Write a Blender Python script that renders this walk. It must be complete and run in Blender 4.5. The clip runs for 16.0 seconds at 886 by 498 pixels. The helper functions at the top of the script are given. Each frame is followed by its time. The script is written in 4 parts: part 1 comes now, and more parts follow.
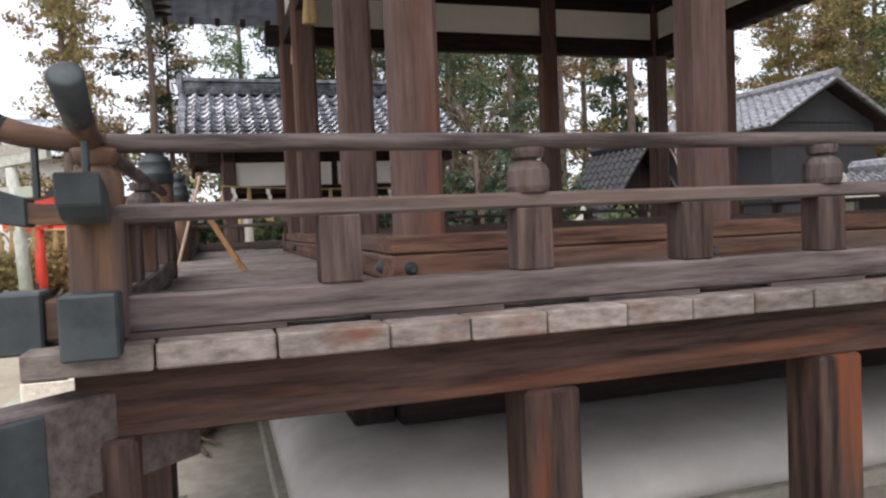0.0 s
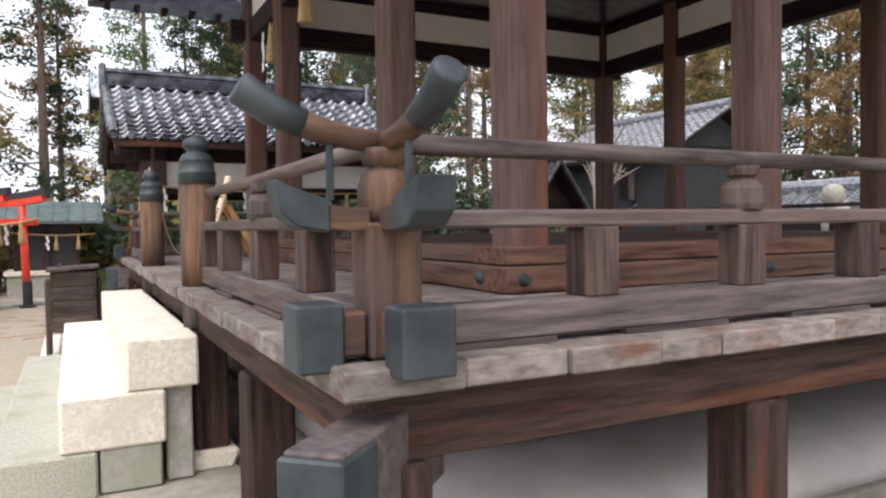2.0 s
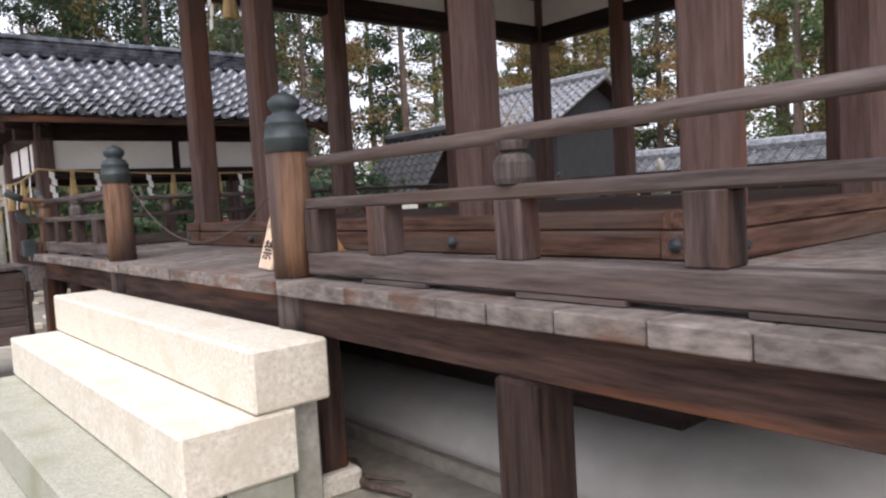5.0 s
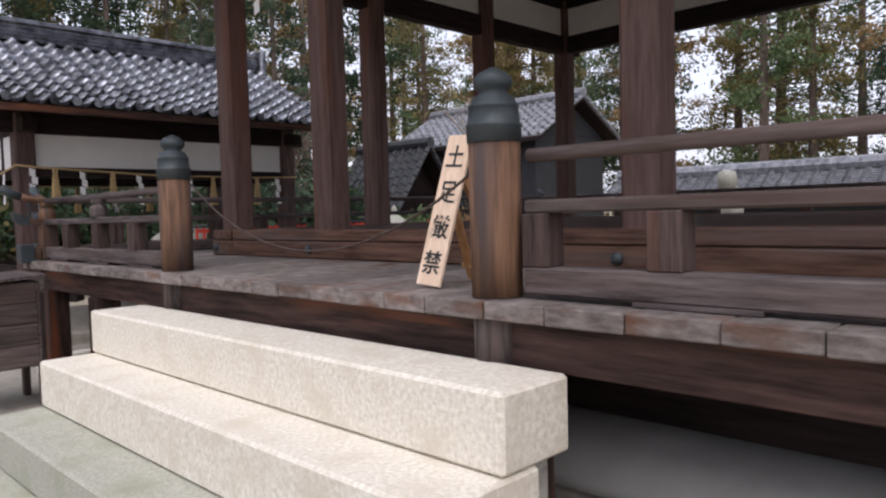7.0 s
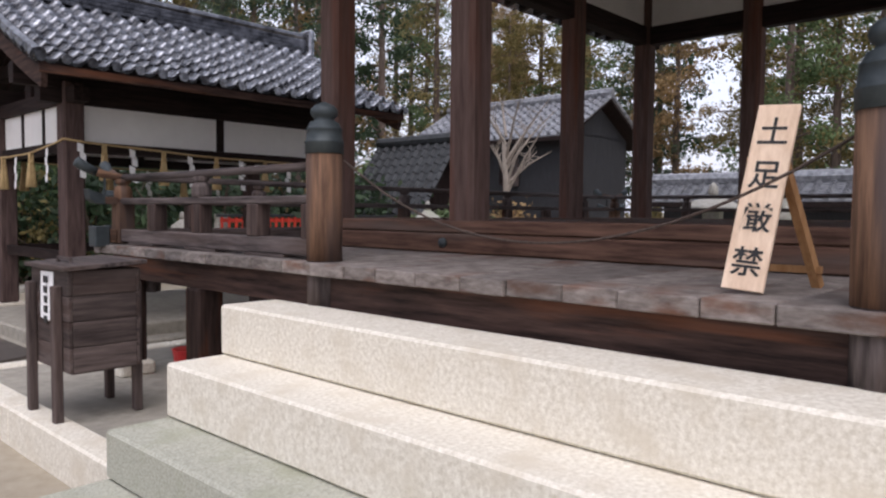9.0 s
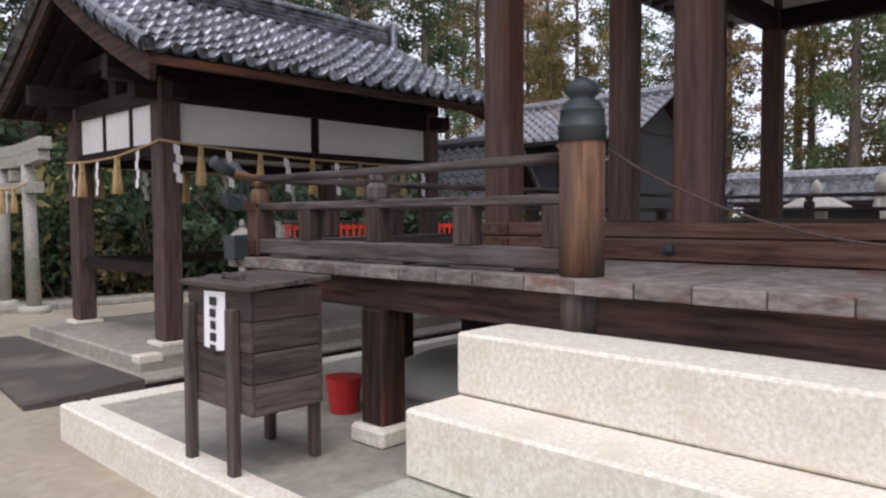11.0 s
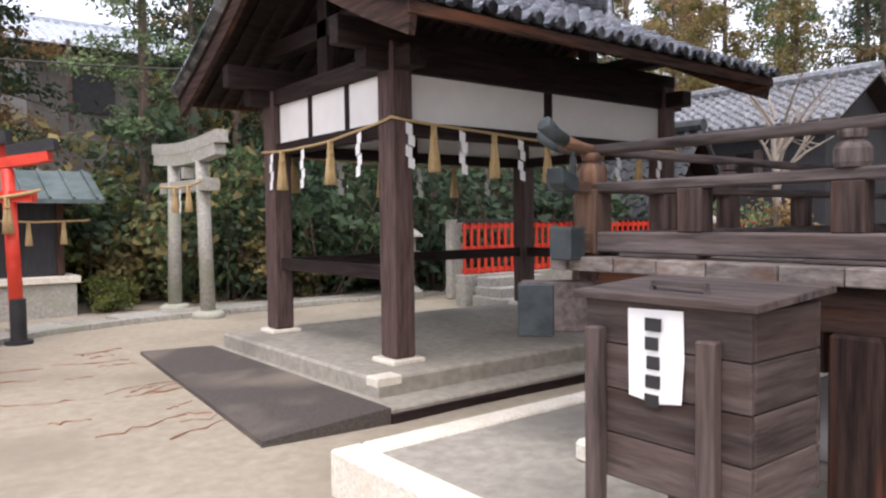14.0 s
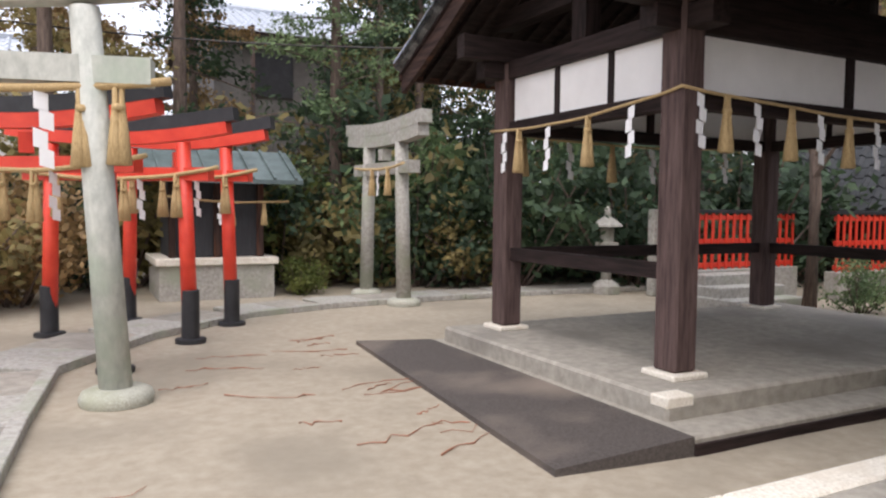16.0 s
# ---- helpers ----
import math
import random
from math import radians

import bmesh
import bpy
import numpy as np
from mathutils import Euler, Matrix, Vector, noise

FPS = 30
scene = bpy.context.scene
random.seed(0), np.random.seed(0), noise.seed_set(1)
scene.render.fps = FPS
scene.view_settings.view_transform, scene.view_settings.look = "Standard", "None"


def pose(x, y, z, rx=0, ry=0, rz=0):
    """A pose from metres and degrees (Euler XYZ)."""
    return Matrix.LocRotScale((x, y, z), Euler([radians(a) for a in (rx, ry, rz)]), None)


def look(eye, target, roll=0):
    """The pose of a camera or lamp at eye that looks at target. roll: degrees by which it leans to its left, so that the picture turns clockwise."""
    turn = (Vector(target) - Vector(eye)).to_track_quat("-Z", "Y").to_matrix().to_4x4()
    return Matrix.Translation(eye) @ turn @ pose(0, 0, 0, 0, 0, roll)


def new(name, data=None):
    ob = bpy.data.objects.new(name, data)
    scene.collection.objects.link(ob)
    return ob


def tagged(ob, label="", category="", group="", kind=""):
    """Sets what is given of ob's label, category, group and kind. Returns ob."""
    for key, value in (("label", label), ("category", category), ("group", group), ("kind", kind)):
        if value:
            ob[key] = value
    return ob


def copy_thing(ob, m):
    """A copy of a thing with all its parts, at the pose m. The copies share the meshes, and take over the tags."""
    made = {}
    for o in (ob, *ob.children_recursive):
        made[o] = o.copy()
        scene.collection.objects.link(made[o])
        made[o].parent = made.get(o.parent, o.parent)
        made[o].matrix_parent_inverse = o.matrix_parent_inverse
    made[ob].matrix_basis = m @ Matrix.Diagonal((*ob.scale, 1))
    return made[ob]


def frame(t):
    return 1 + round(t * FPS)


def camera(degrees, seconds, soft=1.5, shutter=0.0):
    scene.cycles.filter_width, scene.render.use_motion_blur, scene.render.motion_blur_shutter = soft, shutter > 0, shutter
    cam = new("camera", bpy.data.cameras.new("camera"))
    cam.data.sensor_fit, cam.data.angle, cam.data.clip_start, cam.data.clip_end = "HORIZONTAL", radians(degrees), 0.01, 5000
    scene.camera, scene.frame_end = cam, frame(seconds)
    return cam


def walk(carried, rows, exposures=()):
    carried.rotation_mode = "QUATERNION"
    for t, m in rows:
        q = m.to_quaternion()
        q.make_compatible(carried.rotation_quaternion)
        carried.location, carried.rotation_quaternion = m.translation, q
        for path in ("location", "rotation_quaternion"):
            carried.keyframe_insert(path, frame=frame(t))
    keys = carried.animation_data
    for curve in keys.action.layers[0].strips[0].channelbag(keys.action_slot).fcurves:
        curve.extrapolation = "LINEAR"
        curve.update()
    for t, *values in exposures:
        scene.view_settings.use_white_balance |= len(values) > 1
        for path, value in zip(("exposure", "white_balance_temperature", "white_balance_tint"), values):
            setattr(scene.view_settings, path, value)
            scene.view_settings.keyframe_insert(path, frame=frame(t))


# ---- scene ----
cam = camera(62.9, 16.0, soft=2.3)
PATH = [
    (0, (0.13, -0.095, 1.374), (0.723, 1.814, 1.298), -2.4),
    (0.5, (-0.089, -0.025, 1.386), (0.578, 1.86, 1.342), -1.6),
    (1, (-0.275, 0.11, 1.376), (0.467, 1.967, 1.326), -1.1),
    (1.5, (-0.472, 0.238, 1.389), (0.338, 2.065, 1.329), -0.2),
    (2, (-0.777, 0.327, 1.409), (0.133, 2.107, 1.347), -0.8),
    (2.5, (-0.966, 0.481, 1.383), (0.029, 2.213, 1.276), -2.7),
    (3, (-1.11, 0.747, 1.382), (-0.053, 2.438, 1.227), -3.6),
    (3.5, (-1.303, 0.921, 1.382), (-0.187, 2.574, 1.229), -3.0),
    (4, (-1.462, 1.087, 1.407), (-0.29, 2.7, 1.264), -2.9),
    (6.5, (-1.987, 2.373, 1.421), (-0.59, 3.8, 1.301), -2.5),
    (7, (-2.106, 2.684, 1.415), (-0.685, 4.088, 1.314), -1.6),
    (7.5, (-2.19, 2.95, 1.398), (-0.745, 4.329, 1.291), -1.3),
    (8, (-2.237, 3.26, 1.395), (-0.774, 4.618, 1.276), -0.8),
    (8.5, (-2.338, 3.564, 1.377), (-0.869, 4.918, 1.273), 0.5),
    (11, (-2.654, 5.168, 1.355), (-1.213, 6.552, 1.267), -0.3),
    (11.5, (-2.711, 5.479, 1.359), (-1.292, 6.884, 1.259), 1.0),
    (12, (-2.783, 5.774, 1.376), (-1.386, 7.2, 1.266), 0.0),
    (12.5, (-2.726, 6.094, 1.319), (-1.356, 7.546, 1.202), -1.7),
    (13, (-2.718, 6.373, 1.323), (-1.384, 7.86, 1.222), -1.8),
    (13.5, (-2.741, 6.711, 1.292), (-1.457, 8.242, 1.221), -0.6),
    (14, (-2.76, 6.967, 1.284), (-1.529, 8.541, 1.206), -0.7),
    (14.5, (-2.758, 7.271, 1.293), (-1.591, 8.892, 1.2), -0.1),
    (15, (-2.861, 7.54, 1.29), (-1.779, 9.22, 1.197), 1.4),
    (15.5, (-2.991, 7.788, 1.294), (-1.987, 9.514, 1.185), 0.9),
    (16, (-3.122, 8.072, 1.284), (-2.206, 9.846, 1.171), 0.6),
]
walk(cam, [(t, look(eye, target, roll)) for t, eye, target, roll in PATH],
     [(0.0, 0.42, 6500, 13), (1.5, 0.46, 6500, 14), (2.5, 0.58, 6500, 13), (4.0, 0.46, 6500, 14), (6.5, 0.12, 6250, 18), (7.5, -0.17, 6250, 18), (8.5, -0.12, 6250, 18),
      (11.0, 0.00, 6250, 18), (12.5, 0.25, 6250, 18), (13.5, 0.62, 6400, 18), (14.5, 0.46, 6400, 17), (16.0, 0.36, 6400, 16)])

# ---- sky and light: a bright overcast day ----
world = bpy.data.worlds.new("overcast_sky")
scene.world = world
world.use_nodes = True
wn, wl = world.node_tree.nodes, world.node_tree.links
wn.clear()
sky = wn.new("ShaderNodeTexSky")
sky.sky_type, sky.sun_disc = "NISHITA", False
sky.sun_elevation, sky.sun_rotation = radians(48), radians(215)
sky.dust_density, sky.air_density = 5.0, 1.0
back_sky, back_cloud, back_sum, wout = (wn.new("ShaderNodeBackground"), wn.new("ShaderNodeBackground"),
                                        wn.new("ShaderNodeAddShader"), wn.new("ShaderNodeOutputWorld"))
back_sky.inputs["Strength"].default_value = 0.05
back_cloud.inputs["Color"].default_value = (0.94, 0.97, 1.04, 1)
back_cloud.inputs["Strength"].default_value = 0.98
wl.new(sky.outputs["Color"], back_sky.inputs["Color"])
wl.new(back_sky.outputs[0], back_sum.inputs[0])
wl.new(back_cloud.outputs[0], back_sum.inputs[1])
wl.new(back_sum.outputs[0], wout.inputs["Surface"])
sun = new("sun", bpy.data.lights.new("sun", "SUN"))
sun.data.energy, sun.data.angle, sun.data.color = 1.5, radians(40), (1.0, 0.98, 0.95)
sun.matrix_world = look((-5, -4, 16), (0, 0, 0))


# ---- materials ----
def material(name, dark, light, scale=(1, 1, 1), rough=0.7, metal=0.0, bump=0.25, stain=None, stain_scale=1.2,
             stain_at=(0.5, 0.7), coarse=6.0, vary=0.0, bump_size=0.01, streak=False, shine=0.5):
    """Two tones of noise with a larger stain over them; scale stretches the grain."""
    m = bpy.data.materials.new(name)
    m.use_nodes = True
    n, l = m.node_tree.nodes, m.node_tree.links
    bsdf = n["Principled BSDF"]
    bsdf.inputs["Specular IOR Level"].default_value = shine
    bsdf.inputs["Roughness"].default_value, bsdf.inputs["Metallic"].default_value = rough, metal
    where, mapped = n.new("ShaderNodeTexCoord"), n.new("ShaderNodeMapping")
    mapped.inputs["Scale"].default_value = scale
    l.new(where.outputs["Object"], mapped.inputs["Vector"])
    if vary:
        own, shift = n.new("ShaderNodeObjectInfo"), n.new("ShaderNodeVectorMath")
        shift.operation = "SCALE"
        apart = n.new("ShaderNodeCombineXYZ")
        for axis_name in "XYZ":
            l.new(own.outputs["Random"], apart.inputs[axis_name])
        shift.inputs["Scale"].default_value = 37.0
        l.new(apart.outputs[0], shift.inputs[0])
        l.new(shift.outputs[0], mapped.inputs["Location"])
    grain = n.new("ShaderNodeTexNoise")
    grain.inputs["Scale"].default_value, grain.inputs["Detail"].default_value = coarse, 8
    grain.inputs["Roughness"].default_value = 0.65
    l.new(mapped.outputs[0], grain.inputs["Vector"])
    ramp = n.new("ShaderNodeValToRGB")
    ramp.color_ramp.elements[0].position, ramp.color_ramp.elements[1].position = 0.34, 0.7
    ramp.color_ramp.elements[0].color, ramp.color_ramp.elements[1].color = (*dark, 1), (*light, 1)
    l.new(grain.outputs["Fac"], ramp.inputs["Fac"])
    colour = ramp.outputs["Color"]
    if stain:
        blot, edge, mix = n.new("ShaderNodeTexNoise"), n.new("ShaderNodeMapRange"), n.new("ShaderNodeMix")
        blot.inputs["Scale"].default_value, blot.inputs["Detail"].default_value = stain_scale, 5
        edge.inputs["From Min"].default_value, edge.inputs["From Max"].default_value = stain_at
        mix.data_type = "RGBA"
        mix.inputs[7].default_value = (*stain, 1)
        l.new((mapped.outputs[0] if streak or vary else where.outputs["Object"]), blot.inputs["Vector"])
        l.new(blot.outputs["Fac"], edge.inputs["Value"])
        l.new(edge.outputs["Result"], mix.inputs[0])
        l.new(colour, mix.inputs[6])
        colour = mix.outputs[2]
    if vary:
        info, span, tone = n.new("ShaderNodeObjectInfo"), n.new("ShaderNodeMapRange"), n.new("ShaderNodeHueSaturation")
        span.inputs["To Min"].default_value, span.inputs["To Max"].default_value = 1 - vary, 1 + vary
        l.new(info.outputs["Random"], span.inputs["Value"])
        l.new(span.outputs["Result"], tone.inputs["Value"])
        l.new(colour, tone.inputs["Color"])
        colour = tone.outputs["Color"]
    l.new(colour, bsdf.inputs["Base Color"])
    if bump:
        b = n.new("ShaderNodeBump")
        b.inputs["Strength"].default_value, b.inputs["Distance"].default_value = bump, bump_size
        l.new(grain.outputs["Fac"], b.inputs["Height"])
        l.new(b.outputs["Normal"], bsdf.inputs["Normal"])
    return m


def wood(name, dark, light, axis, stain=None, **more):
    scale = [6.0, 6.0, 6.0]
    scale["xyz".index(axis)] = 0.5
    return material(name, dark, light, scale, stain=stain, **{"rough": 0.75, "bump": 0.35, "coarse": 5.0, "vary": 0.18, "streak": True, "shine": 0.2, **more})


BROWN = ((0.016, 0.009, 0.0075), (0.092, 0.054, 0.043))
GREY = ((0.03, 0.023, 0.022), (0.165, 0.135, 0.128))
# Roof undersides, hall and pavilion beams: shade is lowered into these tones.
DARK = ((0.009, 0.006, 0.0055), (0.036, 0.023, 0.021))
brown = {a: wood("weathered_brown_wood_" + a, *BROWN, a, (0.2, 0.075, 0.035), stain_at=(0.55, 0.75)) for a in "xyz"}
grey = {a: wood("weathered_grey_wood_" + a, *GREY, a, (0.11, 0.075, 0.06), stain_at=(0.5, 0.75)) for a in "xyz"}
dark = {a: wood("shade_dark_wood_" + a, *DARK, a) for a in "xyz"}
strut_wood = wood("strut_wood", (0.022, 0.014, 0.012), (0.12, 0.085, 0.075), "z", (0.1, 0.045, 0.028), stain_at=(0.52, 0.75))
pillar_wood = wood("pillar_wood", (0.075, 0.045, 0.037), (0.155, 0.102, 0.087), "z", (0.15, 0.06, 0.038), stain_at=(0.5, 0.75))
# Leg tones include the shade under the deck; the rusty streaks are stain.
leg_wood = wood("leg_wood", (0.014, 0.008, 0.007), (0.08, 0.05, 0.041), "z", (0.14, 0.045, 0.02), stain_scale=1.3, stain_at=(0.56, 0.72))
tan = {a: wood("tan_wood_" + a, (0.062, 0.034, 0.022), (0.22, 0.125, 0.075), a, (0.065, 0.047, 0.042), stain_scale=1.6, stain_at=(0.42, 0.62)) for a in "xyz"}
tan_wood = tan["z"]
sill = {a: wood("sill_wood_" + a, (0.05, 0.025, 0.017), (0.19, 0.105, 0.073), a, (0.13, 0.1, 0.085)) for a in "xy"}
nose_wood = material("corner_beam_wood", (0.045, 0.033, 0.03), (0.13, 0.105, 0.1), (5, 5, 5), 0.8, stain=(0.09, 0.07, 0.062), stain_scale=2.0, bump=0.2)
board_wood = wood("pale_board_wood", (0.6, 0.43, 0.3), (0.8, 0.63, 0.48), "z", bump=0.1)
plank_end = material("plank_end_wood", (0.1, 0.08, 0.07), (0.28, 0.245, 0.222), (2, 2, 6), 0.85, stain=(0.12, 0.052, 0.028), stain_scale=1.6, stain_at=(0.55, 0.72), vary=0.25, bump=0.15)
plaster = material("white_plaster", (0.72, 0.71, 0.69), (0.8, 0.79, 0.77), rough=0.85, bump=0.06, coarse=3)
# White plaster with the shade under the deck greyed into its tones.
mound_plaster = material("shaded_white_plaster", (0.44, 0.42, 0.39), (0.58, 0.56, 0.52), rough=0.9, bump=0.1, coarse=2.5, stain=(0.4, 0.37, 0.32), stain_scale=0.9)
patina = material("dark_patina_copper", (0.022, 0.03, 0.034), (0.06, 0.075, 0.081), rough=0.55, metal=0.35, bump=0.15, coarse=7, stain=(0.075, 0.09, 0.093), stain_scale=4)
granite = material("cream_granite", (0.58, 0.53, 0.43), (0.86, 0.82, 0.72), rough=0.85, bump=0.3, coarse=55, stain=(0.62, 0.56, 0.45), stain_scale=6, stain_at=(0.5, 0.75), bump_size=0.006)
mossy = material("mossy_granite", (0.28, 0.28, 0.23), (0.52, 0.52, 0.43), rough=0.9, bump=0.35, coarse=90, stain=(0.3, 0.31, 0.22), stain_scale=3, bump_size=0.006)
concrete = material("grey_concrete", (0.26, 0.24, 0.2), (0.4, 0.372, 0.315), rough=0.9, bump=0.15, coarse=12, stain=(0.2, 0.185, 0.16), stain_scale=0.8)
sand = material("packed_sand", (0.3, 0.257, 0.19), (0.385, 0.338, 0.258), rough=0.95, bump=0.25, coarse=11, stain=(0.23, 0.2, 0.15), stain_scale=0.7, stain_at=(0.5, 0.74))
litter = material("red_brown_needles", (0.26, 0.11, 0.065), (0.4, 0.2, 0.13), rough=0.95, coarse=40)
rubber = material("black_rubber_mat", (0.05, 0.041, 0.036), (0.1, 0.086, 0.075), rough=0.85, bump=0.3, coarse=60, stain=(0.19, 0.155, 0.125), stain_scale=1.3, stain_at=(0.46, 0.72))
tile = material("grey_roof_tile", (0.02, 0.022, 0.027), (0.27, 0.28, 0.305), rough=0.18, metal=0.8, bump=0.06, coarse=7, vary=0.35)
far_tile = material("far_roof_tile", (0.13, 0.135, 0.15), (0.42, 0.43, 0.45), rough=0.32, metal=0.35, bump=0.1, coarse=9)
black_wall = material("black_stained_boards", (0.017, 0.018, 0.021), (0.045, 0.047, 0.052), (14, 14, 0.6), rough=0.7, bump=0.2)
red_paint = material("vermilion_paint", (0.6, 0.035, 0.018), (0.78, 0.075, 0.035), rough=0.45, bump=0.05, coarse=4)
black_paint = material("black_paint", (0.012, 0.012, 0.014), (0.03, 0.03, 0.033), rough=0.5, bump=0.05)
straw = material("rice_straw", (0.34, 0.23, 0.10), (0.62, 0.46, 0.24), (25, 25, 2), rough=0.9, bump=0.5, coarse=8)
paper = material("white_paper", (0.8, 0.8, 0.8), (0.86, 0.86, 0.86), rough=0.8, bump=0)
ink = material("black_ink", (0.012, 0.012, 0.012), (0.03, 0.03, 0.03), rough=0.7, bump=0)
stone = material("grey_stone", (0.27, 0.26, 0.23), (0.47, 0.45, 0.40), rough=0.9, bump=0.4, coarse=22, stain=(0.3, 0.32, 0.24), stain_scale=2.5)
pale_stone = material("pale_lichen_stone", (0.36, 0.37, 0.33), (0.55, 0.56, 0.5), (1, 1, 0.5), rough=0.9, bump=0.4, coarse=16, stain=(0.36, 0.42, 0.33), stain_scale=2.0)
iron = material("dark_iron", (0.03, 0.03, 0.03), (0.07, 0.06, 0.055), rough=0.5, metal=0.8, bump=0.05)
cord = material("brown_cord", (0.035, 0.024, 0.02), (0.1, 0.07, 0.055), rough=0.9, coarse=60)
copper_roof = material("green_copper_roof", (0.05, 0.072, 0.07), (0.13, 0.17, 0.165), rough=0.5, bump=0.1, coarse=4)
bark = material("cedar_bark", (0.07, 0.05, 0.04), (0.2, 0.15, 0.12), (6, 6, 0.8), rough=0.95, bump=0.6, coarse=4)
pale_bark = material("pale_bark", (0.2, 0.17, 0.14), (0.36, 0.31, 0.26), (5, 5, 1), rough=0.95, bump=0.4)
red_plastic = material("red_plastic", (0.45, 0.02, 0.02), (0.5, 0.03, 0.03), rough=0.35, bump=0)
grey_house = material("grey_house_wall", (0.09, 0.085, 0.08), (0.15, 0.14, 0.13), rough=0.85, coarse=2, bump=0.05)
pale_roof = material("pale_sheet_roof", (0.5, 0.54, 0.6), (0.62, 0.66, 0.7), rough=0.4, metal=0.2, bump=0.05)


def leaves(name, a, b):
    m = material(name, a, b, rough=0.75, bump=0, coarse=1.1)
    n, l = m.node_tree.nodes, m.node_tree.links
    bsdf, out = n["Principled BSDF"], n["Material Output"]
    soft, mix = n.new("ShaderNodeBsdfTranslucent"), n.new("ShaderNodeMixShader")
    isle, span, tone = n.new("ShaderNodeNewGeometry"), n.new("ShaderNodeMapRange"), n.new("ShaderNodeHueSaturation")
    span.inputs["To Min"].default_value, span.inputs["To Max"].default_value = 0.6, 1.5
    l.new(isle.outputs["Random Per Island"], span.inputs["Value"])
    l.new(span.outputs["Result"], tone.inputs["Value"])
    l.new(bsdf.inputs["Base Color"].links[0].from_socket, tone.inputs["Color"])
    l.new(tone.outputs["Color"], bsdf.inputs["Base Color"])
    l.new(tone.outputs["Color"], soft.inputs["Color"])
    mix.inputs["Fac"].default_value = 0.4
    l.new(bsdf.outputs[0], mix.inputs[1])
    l.new(soft.outputs[0], mix.inputs[2])
    l.new(mix.outputs[0], out.inputs["Surface"])
    return m


GREEN = leaves("cedar_green", (0.07, 0.12, 0.05), (0.19, 0.25, 0.11))
OLIVE = leaves("autumn_olive", (0.14, 0.125, 0.045), (0.32, 0.25, 0.1))
RUST = leaves("rusty_needles", (0.2, 0.13, 0.055), (0.38, 0.26, 0.12))
DEEP = leaves("deep_green", (0.025, 0.05, 0.028), (0.075, 0.115, 0.055))
LIME = leaves("yellow_green", (0.09, 0.12, 0.03), (0.2, 0.22, 0.06))


# ---- mesh helpers ----
def box(x0, y0, z0, x1, y1, z1, bevel=0.004):
    bm = bmesh.new()
    bmesh.ops.create_cube(bm, size=1)
    for v in bm.verts:
        v.co = ((x0 + x1) / 2 + v.co.x * (x1 - x0), (y0 + y1) / 2 + v.co.y * (y1 - y0), (z0 + z1) / 2 + v.co.z * (z1 - z0))
    if bevel:
        bmesh.ops.bevel(bm, geom=bm.edges[:], offset=bevel, segments=1, affect="EDGES")
    return bm


def ring_mesh(rings, caps=True):
    bm = bmesh.new()
    rows = [[bm.verts.new(p) for p in ring] for ring in rings]
    k = len(rows[0])
    for a, b in zip(rows, rows[1:]):
        for i in range(k):
            bm.faces.new((a[i], a[(i + 1) % k], b[(i + 1) % k], b[i]))
    if caps:
        bm.faces.new(rows[0][::-1]), bm.faces.new(rows[-1])
    return bm


def tube(points, radii, k=10, square=False):
    """A rod along the points; radii one or a number for each point. square: a four-sided bar."""
    pts = [Vector(p) for p in points]
    radii = radii if isinstance(radii, (list, tuple)) else [radii] * len(pts)
    rings = []
    for i, p in enumerate(pts):
        way = (pts[min(i + 1, len(pts) - 1)] - pts[max(i - 1, 0)]).normalized()
        side = way.cross(Vector((0, 0, 1)))
        side = side.normalized() if side.length > 0.02 else Vector((1, 0, 0))
        up = side.cross(way)
        n, turn = (4, math.pi / 4) if square else (k, 0)
        r = radii[i] * (math.sqrt(2) if square else 1)
        rings.append([p + r * (math.cos(turn + 2 * math.pi * j / n) * side + math.sin(turn + 2 * math.pi * j / n) * up) for j in range(n)])
    return ring_mesh(rings)


def lathe(x, y, profile, k=20):
    return ring_mesh([[(x + r * math.cos(2 * math.pi * j / k), y + r * math.sin(2 * math.pi * j / k), z) for j in range(k)] for r, z in profile])


def prism(outline, lift, bevel=0.0):
    """The outline, a loop of 3D points, pushed along the vector lift."""
    bm = bmesh.new()
    a = [bm.verts.new(p) for p in outline]
    b = [bm.verts.new(Vector(p) + Vector(lift)) for p in outline]
    k = len(a)
    bm.faces.new(a[::-1]), bm.faces.new(b)
    for i in range(k):
        bm.faces.new((a[i], a[(i + 1) % k], b[(i + 1) % k], b[i]))
    if bevel:
        bmesh.ops.bevel(bm, geom=bm.edges[:], offset=bevel, segments=1, affect="EDGES")
    return bm


def join(*parts):
    whole, scratch = bmesh.new(), bpy.data.meshes.new("scratch")
    for bm in parts:
        bm.to_mesh(scratch)
        whole.from_mesh(scratch)
        scratch.clear_geometry()
        bm.free()
    bpy.data.meshes.remove(scratch)
    return whole


def mesh_of(name, bm, mat, base=(0, 0, 0), smooth=False):
    bmesh.ops.recalc_face_normals(bm, faces=bm.faces[:])
    data = bpy.data.meshes.new(name)
    bmesh.ops.translate(bm, vec=-Vector(base), verts=bm.verts[:])
    bm.to_mesh(data)
    bm.free()
    data.materials.append(mat)
    if smooth:
        data.shade_smooth()
    return data


def thing(name, base, label, category, group="", kind=""):
    ob = new(name)
    ob.location = base
    return tagged(ob, label, category, group, kind)


def base_of(ob):
    return Vector(ob.location) + (base_of(ob.parent) if ob.parent else Vector())


